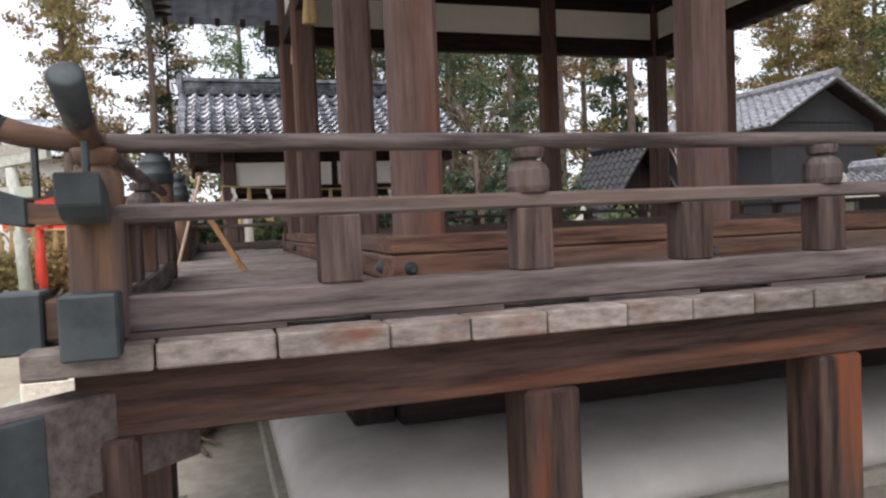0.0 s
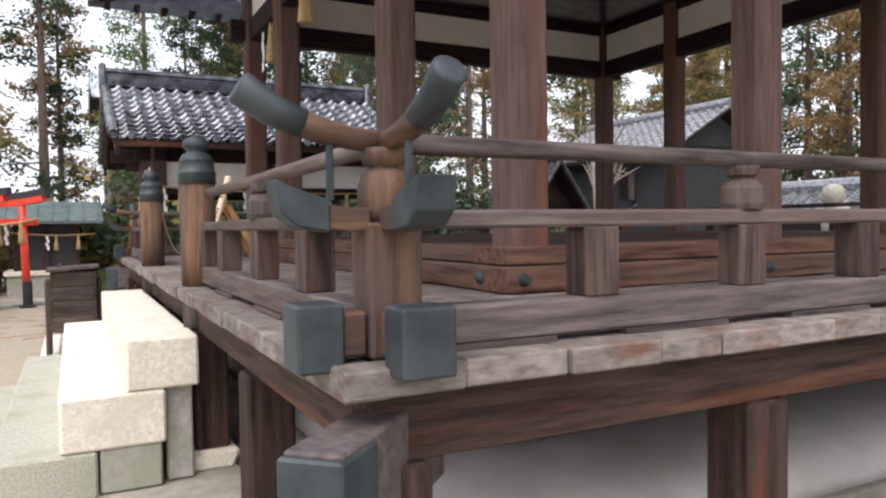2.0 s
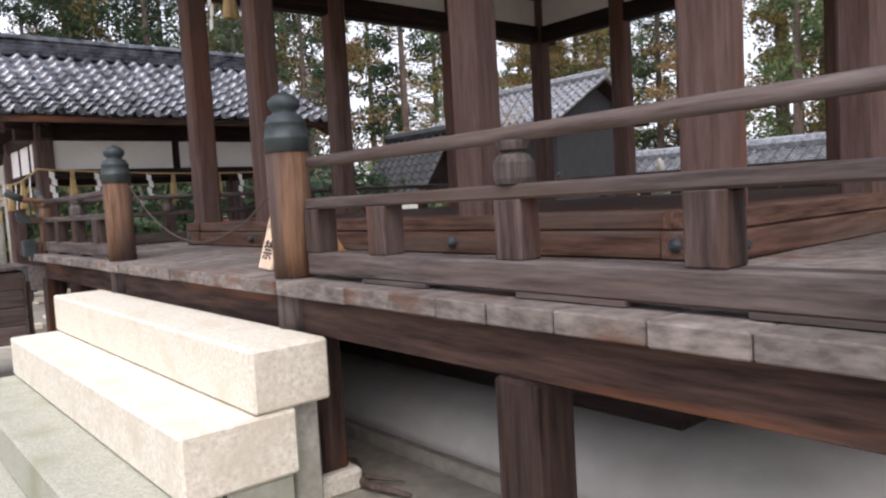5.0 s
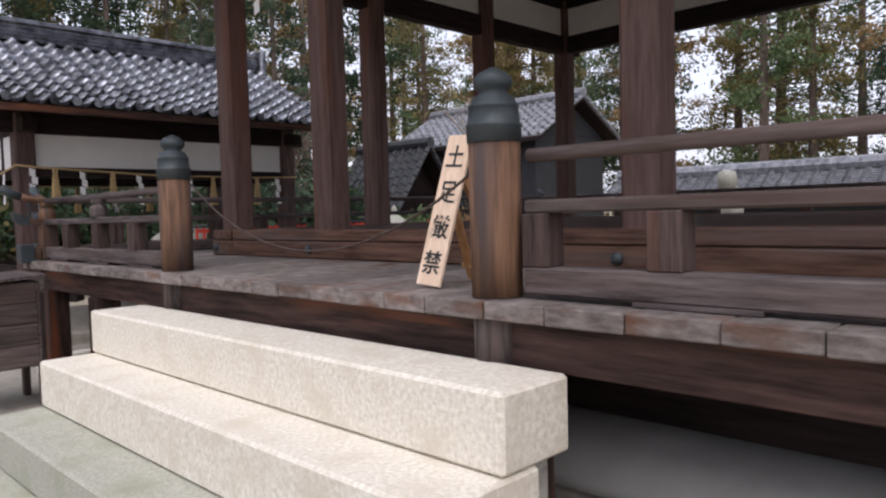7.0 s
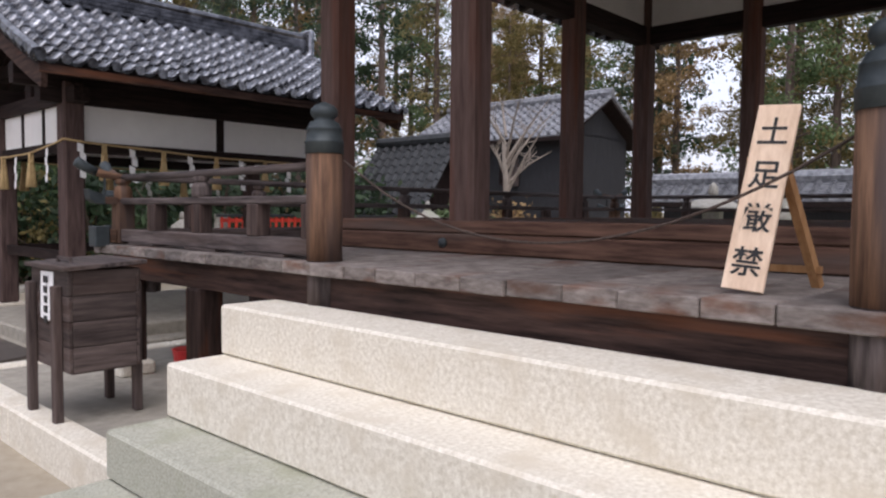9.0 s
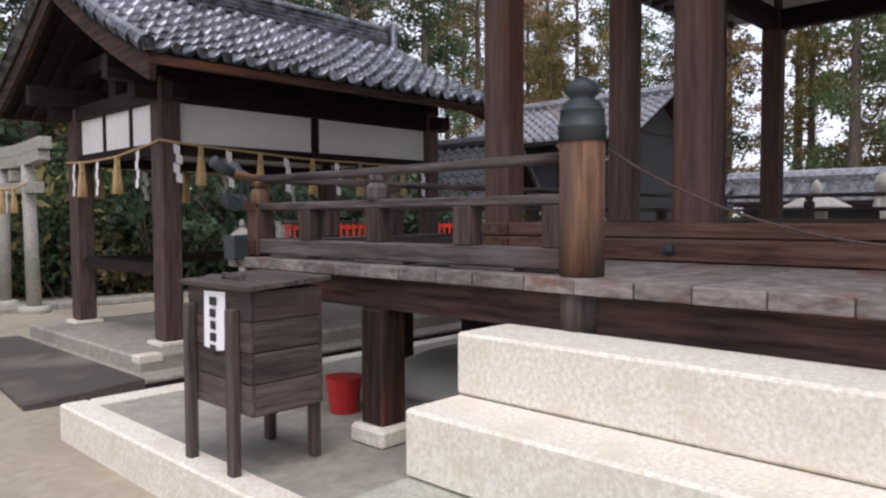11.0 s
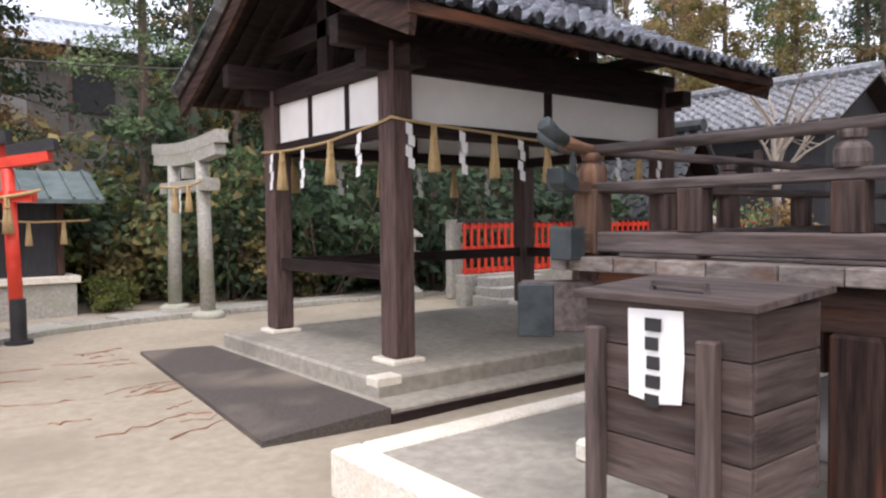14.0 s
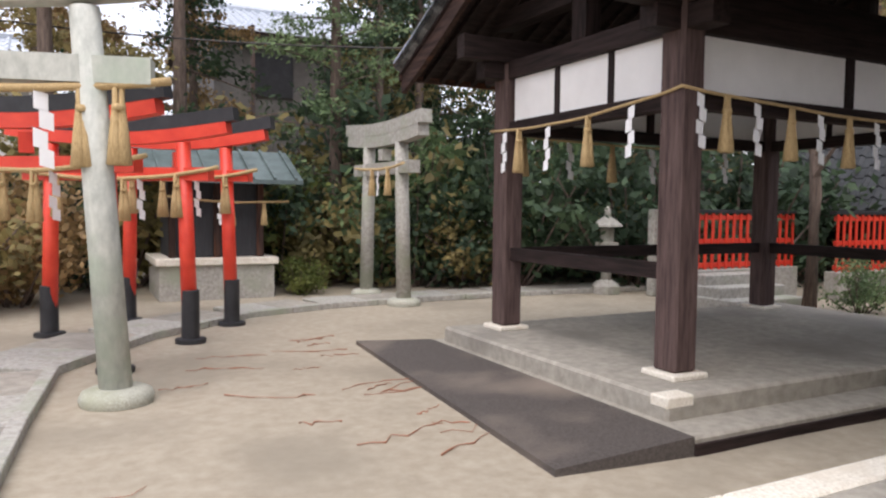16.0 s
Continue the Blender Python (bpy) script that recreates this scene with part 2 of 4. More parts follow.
def part(name, bm, mat, parent, label="", smooth=False):
    ob = new(name, mesh_of(name, bm, mat, base_of(parent), smooth))
    ob.parent = parent
    return tagged(ob, label)


def single(name, bm, mat, label, category, group="", kind="", smooth=False):
    return tagged(new(name, mesh_of(name, bm, mat, (0, 0, 0), smooth)), label, category, group, kind)


# ---- ground ----
G0 = -0.02


def ground_sheet():
    bm = bmesh.new()
    xs = [-800, -60] + [i * 0.5 - 10 for i in range(61)] + [60, 800]
    ys = [-800, -60] + [i * 0.5 - 6 for i in range(61)] + [70, 800]
    grid = [[bm.verts.new((x, y, G0 + 0.012 * noise.noise((x * 0.7, y * 0.7, 3)))) for y in ys] for x in xs]
    for a, b in zip(grid, grid[1:]):
        for i in range(len(ys) - 1):
            bm.faces.new((a[i], b[i], b[i + 1], a[i + 1]))
    return bm


single("ground", ground_sheet(), sand, "pale packed sand yard with damp patches", "ground", kind="structure", smooth=True)

for n in range(22):
    cx, cy = random.choice((random.uniform(-3.2, -1.0), -0.84 - 0.3 * random.random())), random.uniform(11.4, 15.6)
    turn, bend = random.uniform(-0.5, 0.5), random.uniform(-1.2, 1.2)
    pts, size = [], random.uniform(0.1, 0.4)
    for i in range(9):
        s = (i / 8 - 0.5) * 2 * size
        pts.append((cx + s * math.cos(turn) + 0.02 * noise.noise((i, n, 1)), cy + s * math.sin(turn) + bend * s * s + 0.09 * noise.noise((i * 0.8, n, 5)), G0 + 0.008))
    single("fallen_needles", tube(pts, [0.002 + 0.005 * random.random() ** 2 for _ in pts], 5), litter,
           "wavy line of red-brown fallen needles on the sand", "needles", "washed needle lines", "stuff")

# ---- podium under the stage ----
PX0, PX1, PY0, PY1, PZ = -0.97, 8.1, 0.95, 9.88, 0.19
single("podium_floor", box(PX0, PY0, G0 - 0.2, PX1, PY1, PZ - 0.004, 0), concrete, "grey concrete podium floor under the stage", "podium", kind="structure")
kerb = thing("podium_kerb", (PX0, PY1, G0), "cream granite kerb stones edging the stage podium", "kerb", kind="structure")
for y0, y1 in ((8.6, PY1 + 0.12), (7.13, 8.595), (2.5, 3.95), (PY0 - 0.1, 2.495)):
    part("kerb_stone", box(PX0 - 0.12, y0, G0 - 0.1, PX0 + 0.05, y1, PZ + 0.012, 0.012), granite, kerb)
for i in range(6):
    x0 = PX0 + 0.055 + i * 1.52
    part("kerb_stone", box(x0, PY1 - 0.05, G0 - 0.1, x0 + 1.51, PY1 + 0.12, PZ + 0.012, 0.012), granite, kerb)


def mound():
    rings = []
    for inset, z in ((0, 0.25), (0.015, 0.31), (0.06, 0.38), (0.16, 0.43), (0.4, 0.46), (1.1, 0.47)):
        x0, x1, y0, y1 = 0.36 + inset, 6.74 - inset, 2.3 + inset, 8.9 - inset
        r = 0.5
        ring = []
        for cx, cy, a0 in ((x1 - r, y1 - r, 0), (x0 + r, y1 - r, 90), (x0 + r, y0 + r, 180), (x1 - r, y0 + r, 270)):
            ring += [(cx + r * math.cos(radians(a0 + 15 * j)), cy + r * math.sin(radians(a0 + 15 * j)), z) for j in range(7)]
        rings.append(ring)
    return ring_mesh(rings)


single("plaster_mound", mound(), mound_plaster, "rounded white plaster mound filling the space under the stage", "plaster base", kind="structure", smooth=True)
single("mound_plinth", box(0.31, 2.25, PZ - 0.02, 6.79, 8.95, 0.25, 0.01), concrete, "low grey stone strip round the foot of the plaster mound", "plinth", kind="structure")

# ---- stage: deck, legs, beams ----
DX0, DX1, DY0, DY1, DZ = -0.30, 7.03, 1.70, 9.30, 1.12
deck = thing("stage_deck", (DX0, DY0, PZ), "weathered timber veranda deck of the open shrine stage on posts", "stage deck")
part("fascia_beam", box(DX0 + 0.09, DY0 + 0.09, 0.885, DX1 - 0.09, DY0 + 0.2, 1.05), brown["x"], deck)
part("fascia_beam", box(DX0 + 0.09, DY1 - 0.2, 0.885, DX1 - 0.09, DY1 - 0.09, 1.05), brown["x"], deck)
part("fascia_beam", box(DX0 + 0.09, DY0 + 0.202, 0.885, DX0 + 0.2, DY1 - 0.202, 1.05), brown["y"], deck)
part("fascia_beam", box(DX1 - 0.2, DY0 + 0.202, 0.885, DX1 - 0.09, DY1 - 0.202, 1.05), brown["y"], deck)
LEGS_X = (1.015, 2.05, 3.1, 4.15, 5.2, 6.1, 6.88)
for x, y in ([(-0.16, DY0 + 0.14)] + [(x, DY0 + 0.14) for x in LEGS_X] + [(x, DY1 - 0.14) for x in LEGS_X]
             + [(-0.16, y) for y in (2.97, 4.25, 5.56, 6.82, 8.0, 9.05)] + [(6.88, y) for y in (3.05, 5.6, 8.05)]):
    w = 0.085
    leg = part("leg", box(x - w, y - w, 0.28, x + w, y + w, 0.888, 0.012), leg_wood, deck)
    part("stone_base", box(x - 0.13, y - 0.13, PZ - 0.01, x + 0.13, y + 0.13, 0.285, 0.02), granite, leg)
# Dark beams added to block light through the underside, leaving it black.
for x in (0.75, 3.55, 6.35):
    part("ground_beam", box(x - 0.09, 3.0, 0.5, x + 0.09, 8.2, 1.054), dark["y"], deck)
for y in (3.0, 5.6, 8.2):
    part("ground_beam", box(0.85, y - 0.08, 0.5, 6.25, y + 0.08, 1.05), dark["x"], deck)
# projecting corner beams with copper ends
for x, y, dx, dy in ((DX0, DY0, -1, -1), (DX0, DY1, -1, 1)):
    out = Matrix.Translation((x, y, 0)) @ Matrix.Rotation(math.atan2(dy, dx), 4, "Z")
    bar, end = box(-0.45, -0.062, 0.77, 0.14, 0.062, 1.0, 0.006), box(-0.01, -0.068, 0.75, 0.155, 0.068, 0.99, 0.006)
    for bm in (bar, end):
        bmesh.ops.transform(bm, matrix=out, verts=bm.verts[:])
    nose = part("corner_beam", bar, nose_wood, deck)
    part("copper_end", end, patina, nose, "dark patinated copper sleeve")

# ---- granite steps ----
steps = thing("stone_steps", (-0.7, 5.54, G0), "flight of four cream granite block steps up to the stage", "steps")
for i, (x0, x1, top, low) in enumerate(((-0.572, -0.245, 0.902, 0.657), (-0.855, -0.40, 0.653, 0.4), (-1.135, -0.70, 0.397, 0.18), (-1.42, -0.95, 0.177, G0 - 0.05))):
    part("step", box(x0, 3.985, low, x1, 7.1, top, 0.012), granite if i < 2 else mossy, steps, "" if i < 2 else "greenish mossy granite step")
for y in (4.05, 6.8):
    part("step_support", box(-0.395, y, PZ, -0.27, y + 0.14, 0.655, 0.01), stone, steps)
    part("step_support", box(-0.69, y - 0.05, PZ, -0.42, y + 0.2, 0.398, 0.01), stone, steps)


# ---- railings ----
def rail_run(label, a, b, axis, at, ends, posts, blocks, inner):
    """A low shrine railing from a to b along the axis, at the other coordinate. ends: which ends turn up past a corner."""
    def pt(s, z, off=0.0):
        return (s, at + off, z) if axis == "x" else (at + off, s, z)

    def slab(s0, s1, h, z0, z1, bev=0.008):
        p, q = pt(s0, z0, -h), pt(s1, z1, h)
        return box(min(p[0], q[0]), min(p[1], q[1]), z0, max(p[0], q[0]), max(p[1], q[1]), z1, bev)

    run = thing("stage_railing", pt((a + b) / 2, DZ), label, "railing", "railings round the stage")
    lo, hi = (a - 0.16 if ends[0] else a), (b + 0.16 if ends[1] else b)
    part("base_rail", slab(lo if not ends[0] else lo + 0.1, hi if not ends[1] else hi - 0.1, 0.045, DZ + 0.012, DZ + 0.105), grey[axis], run)
    part("middle_rail", slab(a, b, 0.04, 1.403, 1.448), grey[axis], run)
    part("top_rail", tube([pt(a, 1.598), pt((a + b) / 2, 1.594), pt(b, 1.598)], 0.024, 12), grey[axis], run, smooth=True)
    for on, s, sign in ((ends[0], a, -1), (ends[1], b, 1)):
        if not on:
            continue
        part("base_rail_nose", slab(*sorted((s + sign * 0.064, s + sign * 0.125)), 0.044, DZ + 0.008, DZ + 0.108), tan[axis], run)
        sleeve = slab(*sorted((s + sign * 0.122, s + sign * 0.225)), 0.06, DZ - 0.018, DZ + 0.128, 0.006)
        part("copper_end", sleeve, patina, run, "dark patinated copper sleeve with a peaked end")
        def wedge(profile, h):
            return prism([pt(s + sign * u, z, -h) for u, z in profile], Vector(pt(0, 0, h)) - Vector(pt(0, 0, -h)), 0.004)

        part("middle_rail_nose", wedge([(0.05, 1.402), (0.11, 1.404), (0.16, 1.41), (0.16, 1.462), (0.11, 1.454), (0.05, 1.452)], 0.037), tan[axis], run)
        part("copper_end", wedge([(0.145, 1.4), (0.215, 1.412), (0.25, 1.44), (0.262, 1.512), (0.2, 1.482), (0.145, 1.47)], 0.046), patina, run, "flared dark copper sleeve")
        horn = [pt(s - sign * 0.03, 1.598), pt(s + sign * 0.07, 1.605), pt(s + sign * 0.15, 1.62), pt(s + sign * 0.22, 1.643)]
        part("top_rail_horn", tube(horn, [0.024, 0.026, 0.029, 0.032], 12), tan[axis], run, smooth=True)
        tip = [pt(s + sign * 0.19, 1.632), pt(s + sign * 0.255, 1.658), pt(s + sign * 0.32, 1.7), pt(s + sign * 0.325, 1.703)]
        part("copper_end", tube(tip, [0.032, 0.034, 0.037, 0.027], 14), patina, run, "rounded dark copper tip", True)
        part("tie_strap", tube([pt(s + sign * 0.13, 1.47), pt(s + sign * 0.13, 1.635)], 0.009, 6), patina, run)
    for s in posts:
        neck = part("strut", join(slab(s - 0.055, s + 0.055, 0.042, DZ + 0.105, 1.403, 0.004)), strut_wood, run)
        x, y, _ = pt(s, 0)
        part("bearing_block", lathe(x, y, [(0.055, 1.448), (0.062, 1.465), (0.062, 1.51), (0.05, 1.53), (0.028, 1.542), (0.045, 1.548), (0.05, 1.566), (0.05, 1.576)], 14), grey["z"], neck, smooth=False)
    for s in blocks:
        part("block", slab(s - 0.055, s + 0.055, 0.045, DZ + 0.105, 1.403, 0.004), strut_wood, run)
    for s in inner:
        part("spacer", slab(s - 0.19, s + 0.19, 0.05, DZ + 0.0, DZ + 0.014, 0), grey[axis], run)
    return run


RS, RW = DY0 + 0.145, DX0 + 0.155
RN, RE = DY1 - 0.12, DX1 - 0.12
rail_run("weathered grey timber railing with round top rail and copper tips", RW, RE, "x", RS, (1, 1),
         [1.0, 2.07, 3.14, 4.2, 5.27, 6.34], [0.44, 1.545, 2.6, 3.67, 4.74, 5.8], [0.1, 0.7, 1.35, 2.0, 2.7, 3.4, 4.6, 5.8])
rail_run("weathered grey timber railing from corner to stair post", RS, 4.2, "y", RW, (1, 0), [3.02], [2.39, 3.69, 4.15], [2.1, 2.8, 3.6])
rail_run("weathered grey timber railing beyond the stair opening", 6.87, RN, "y", RW, (0, 1), [8.05], [6.91, 7.42, 8.65], [7.3, 8.0, 8.8])
rail_run("weathered grey timber railing along the far side of the stage", RW, RE, "x", RN, (1, 1), [1.0, 2.7, 4.4, 6.1], [0.4, 1.85, 3.5, 5.2], [])
rail_run("weathered grey timber railing along the end of the stage", RS, RN, "y", RE, (1, 1), [3.1, 4.5, 6.7, 8.1], [2.4, 3.8, 5.6, 7.4], [])

for x, y in ((RW, RS), (RW, RN), (RE, RS), (RE, RN)):
    corner = thing("corner_post", (x, y, DZ), "tan brown timber corner post of the stage railing", "post", "corner posts")
    part("shaft", box(x - 0.062, y - 0.062, DZ, x + 0.062, y + 0.062, 1.42, 0.008), tan_wood, corner)
    part("bearing_block", lathe(x, y, [(0.05, 1.42), (0.062, 1.45), (0.064, 1.5), (0.055, 1.53), (0.03, 1.545), (0.05, 1.55), (0.055, 1.572), (0.055, 1.585)], 18), tan_wood, corner, smooth=True)


def stair_post(x, y):
    p = thing("stair_post", (x, y, DZ), "round tan timber stair post with bulbous dark copper cap", "post", "stair posts")
    part("post_foot", lathe(x, y, [(0.0853, DZ - 0.225), (0.0853, DZ - 0.001)], 28), grey["z"], p, "grey weathered post foot", True)
    part("shaft", lathe(x, y, [(0.0887, DZ), (0.0905, 1.3), (0.0905, 1.655)], 28), tan_wood, p, smooth=True)
    cap = part("cap", lathe(x, y, [(0.0948, 1.65), (0.0948, 1.70), (0.0974, 1.703), (0.0974, 1.712), (0.0914, 1.715), (0.0861, 1.765), (0.0887, 1.768), (0.0887, 1.776),
                                   (0.0818, 1.78), (0.0713, 1.805), (0.0522, 1.812), (0.0487, 1.825), (0.0626, 1.835), (0.0687, 1.852), (0.0661, 1.87), (0.0478, 1.888), (0.0218, 1.9), (0.0052, 1.908)], 28), patina, p, smooth=True)
    return p


post_a = stair_post(RW - 0.04, 4.32)
copy_thing(post_a, pose(RW - 0.04, 6.77, DZ))

# ---- stage hall: pillars, raised floor, beams, roof ----
hall = thing("stage_hall", (3.55, 5.6, DZ), "open timber hall with square pillars and white plaster band", "stage hall")
CX, CY = (0.99, 2.5, 4.13, 5.69), (3.03, 4.38, 6.83, 8.12)
for i, x in enumerate(CX):
    for j, y in enumerate(CY):
        if i in (0, 3) or j in (0, 3):
            part("pillar", box(x - 0.1, y - 0.1, DZ, x + 0.1, y + 0.1, 4.3, 0.026), pillar_wood, hall)
for y in (CY[0], CY[3]):
    s = 1 if y == CY[3] else -1
    part("sill", box(CX[0] - 0.16, y - 0.14, DZ + 0.12, CX[3] + 0.16, y + 0.14, DZ + 0.2, 0.008), sill["x"], hall)
    part("sill_lower", box(CX[0] - 0.16, y - 0.15, DZ + 0.0, CX[3] + 0.16, y + 0.15, DZ + 0.116, 0.008), sill["x"], hall)
    part("lower_beam", box(CX[0] - 0.25, y - 0.07, 3.38, CX[3] + 0.25, y + 0.07, 3.59), dark["x"], hall)
    part("upper_beam", box(CX[0] - 0.3, y - 0.07, 3.93, CX[3] + 0.3, y + 0.07, 4.06), dark["x"], hall)
    for a, b in zip(CX, CX[1:]):
        part("plaster_panel", box(a + 0.1, y - 0.03, 3.59, b - 0.1, y + 0.03, 3.93, 0), plaster, hall)
        part("plaster_panel", box(a + 0.1, y - 0.03, 4.06, b - 0.1, y + 0.03, 4.17, 0), plaster, hall)
    part("wall_plate", box(CX[0] - 0.3, y - 0.09, 4.17, CX[3] + 0.3, y + 0.09, 4.32), dark["x"], hall)
for x in (CX[0], CX[3]):
    part("sill", box(x - 0.14, CY[0] + 0.141, DZ + 0.12, x + 0.14, CY[3] - 0.141, DZ + 0.197, 0.008), sill["y"], hall)
    part("sill_lower", box(x - 0.15, CY[0] + 0.151, DZ, x + 0.15, CY[3] - 0.151, DZ + 0.116, 0.008), sill["y"], hall)
    part("lower_beam", box(x - 0.068, CY[0] + 0.071, 3.38, x + 0.068, CY[3] - 0.071, 3.587), dark["y"], hall)
    part("upper_beam", box(x - 0.068, CY[0] + 0.071, 3.93, x + 0.068, CY[3] - 0.071, 4.057), dark["y"], hall)
    for a, b in zip(CY, CY[1:]):
        part("plaster_panel", box(x - 0.03, a + 0.1, 3.59, x + 0.03, b - 0.1, 3.93, 0), plaster, hall)
        part("plaster_panel", box(x - 0.03, a + 0.1, 4.06, x + 0.03, b - 0.1, 4.17, 0), plaster, hall)
    part("wall_plate", box(x - 0.088, CY[0] + 0.091, 4.17, x + 0.088, CY[3] - 0.091, 4.317), dark["y"], hall)
for x, y in ((CX[0] - 0.155, CY[0]), (CX[0] - 0.155, CY[1]), (CX[0] - 0.155, CY[2]), (CX[0] - 0.155, CY[3])):
    part("nail_cover", tube([(x + 0.01, y + 0.08, DZ + 0.06), (x - 0.012, y + 0.08, DZ + 0.06), (x - 0.03, y + 0.08, DZ + 0.06)], [0.032, 0.03, 0.012], 12), patina, hall, "small dark copper boss")
for x in (CX[0], CX[1], CX[2], CX[3]):
    part("nail_cover", tube([(x - 0.08, CY[0] - 0.145, DZ + 0.06), (x - 0.08, CY[0] - 0.185, DZ + 0.06)], [0.032, 0.015], 12), patina, hall, "small dark copper boss")
part("raised_floor", box(CX[0] + 0.141, CY[0] + 0.142, DZ + 0.0, CX[3] - 0.141, CY[3] - 0.142, DZ + 0.19, 0), brown["y"], hall)
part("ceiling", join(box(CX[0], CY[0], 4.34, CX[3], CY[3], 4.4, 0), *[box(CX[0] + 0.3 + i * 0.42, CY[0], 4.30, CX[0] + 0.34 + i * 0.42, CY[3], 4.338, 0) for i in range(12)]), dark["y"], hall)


def hip_roof(x0, x1, y0, y1, z_eave, z_top, inset, thick):
    rings = []
    for f, z in ((0, z_eave), (0.0, z_eave + thick), (0.35, z_eave + thick + (z_top - z_eave) * 0.25), (0.7, z_eave + thick + (z_top - z_eave) * 0.6), (1, z_top + thick)):
        d = inset * f
        rings.append([(x0 + d, y0 + d, z), (x1 - d, y0 + d, z), (x1 - d, y1 - d, z), (x0 + d, y1 - d, z)])
    return ring_mesh(rings)


roof = part("roof", hip_roof(-0.55, 7.65, 1.4, 9.75, 4.02, 6.6, 3.3, 0.1), tile, hall, "dark tiled hipped roof over the stage")
for i in range(26):
    x, y = -0.35 + i * 0.31, 1.6 + i * 0.31
    for ends in (((x, 1.5, 4.0), (x, CY[0], 4.36)), ((x, 9.65, 4.0), (x, CY[3], 4.36)), ((-0.45, y, 4.0), (CX[0], y, 4.36)), ((7.55, y, 4.0), (CX[3], y, 4.36))):
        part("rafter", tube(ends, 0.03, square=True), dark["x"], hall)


# ---- rope with straw tassels and paper streamers ----
def tassel(p, size, name="straw_tassel", base=None):
    x, y, z = p
    bms = []
    for side in (-1, 1):
        bms.append(lathe(x + side * 0.014 * size, y, [(0.012 * size, z), (0.014 * size, z - 0.08 * size), (0.03 * size, z - 0.22 * size), (0.043 * size, z - 0.36 * size), (0.03 * size, z - 0.365 * size)], 9))
    bms.append(lathe(x, y, [(0.03 * size, z - 0.085 * size), (0.032 * size, z - 0.1 * size), (0.03 * size, z - 0.115 * size)], 9))
    return join(*bms)


def streamer(p, size, along=(1, 0)):
    x, y, z = p
    bms = []
    for i, off in enumerate((0, 0.022, -0.004, 0.02)):
        w = 0.03 * size
        cx, cy = x + off * size * along[0], y + off * size * along[1]
        top = z - 0.085 * size * i
        loop = [(cx - w * along[0], cy - w * along[1], top), (cx + w * along[0], cy + w * along[1], top - 0.02 * size),
                (cx + w * along[0], cy + w * along[1], top - 0.1 * size), (cx - w * along[0], cy - w * along[1], top - 0.085 * size)]
        bms.append(prism(loop, (0.002 * along[1] + 0.001, 0.002 * along[0] + 0.001, 0)))
    return join(*bms)


def sacred_rope(a, b, sag, hang, radius, size, label, group, lift=0.0):
    """A straw rope from a to b with tassels and streamers: hang lists (share of the way, kind)."""
    a, b = Vector(a), Vector(b)
    rope = thing("straw_rope", a, label, "rope", group)

    def at(s):
        return a.lerp(b, s) + Vector((0, 0, -sag * 4 * s * (1 - s) + 0.008 * noise.noise((s * 9, a.x, a.y))))

    part("cord", tube([at(i / 20) for i in range(21)], radius, 8), straw, rope, smooth=True)
    d = (b - a).normalized()
    for s, what in hang:
        p = at(s)
        if what == "t":
            part("tassel", tassel(p, size), straw, rope, smooth=True)
        else:
            part("paper_streamer", streamer(p - Vector((0, 0, 0.01)), size, (abs(d.x), d.y)), paper, rope, "white zigzag paper streamer")
    return rope


sacred_rope((0.98, 6.9, 3.55), (0.98, 8.0, 3.5), 0.1, [(0.35, "t"), (0.7, "s")], 0.02, 1.2, "straw rope with tassels hung between stage pillars", "stage ropes")
sacred_rope((0.98, 4.5, 3.6), (0.98, 6.75, 3.6), 0.08, [(0.2, "t"), (0.75, "t")], 0.02, 1.2, "straw rope with tassels hung between stage pillars", "stage ropes")

# barrier cord across the stair opening
pts = [(RW + 0.02, 4.38 + (6.69 - 4.38) * i / 24, 1.62 - 0.37 * 4 * (i / 24) * (1 - i / 24)) for i in range(25)]
single("barrier_cord", tube(pts, 0.0055, 6), cord, "thin brown twisted cord slung between the stair posts", "rope", smooth=True)

# ---- sign board ----
sign = thing("sign_board", (-0.15, 4.72, DZ), "leaning pale wooden sign with black brushed characters", "sign")
SIGN = Matrix.Translation((-0.13, 4.73, DZ + 0.01)) @ Matrix.Rotation(radians(-90), 4, "Z") @ Matrix.Rotation(radians(-16), 4, "X") @ Matrix.Rotation(radians(4), 4, "Y")


def place(bm, m):
    bmesh.ops.transform(bm, matrix=m, verts=bm.verts[:])
    return bm


part("board", place(box(-0.066, 0, 0, 0.066, 0.014, 0.62, 0.002), SIGN), board_wood, sign)
fresh = wood("orange_prop_wood", (0.3, 0.15, 0.06), (0.5, 0.28, 0.13), "z")
for y in (4.62, 4.86):
    part("prop", tube([(0.28, y, DZ), (0.035, 4.72 + (y - 4.74) * 0.4, DZ + 0.43)], 0.015, square=True), fresh, sign, "orange-brown prop leg")
part("prop_bar", tube([(0.245, 4.6, DZ + 0.06), (0.245, 4.88, DZ + 0.06)], 0.012, square=True), fresh, sign)
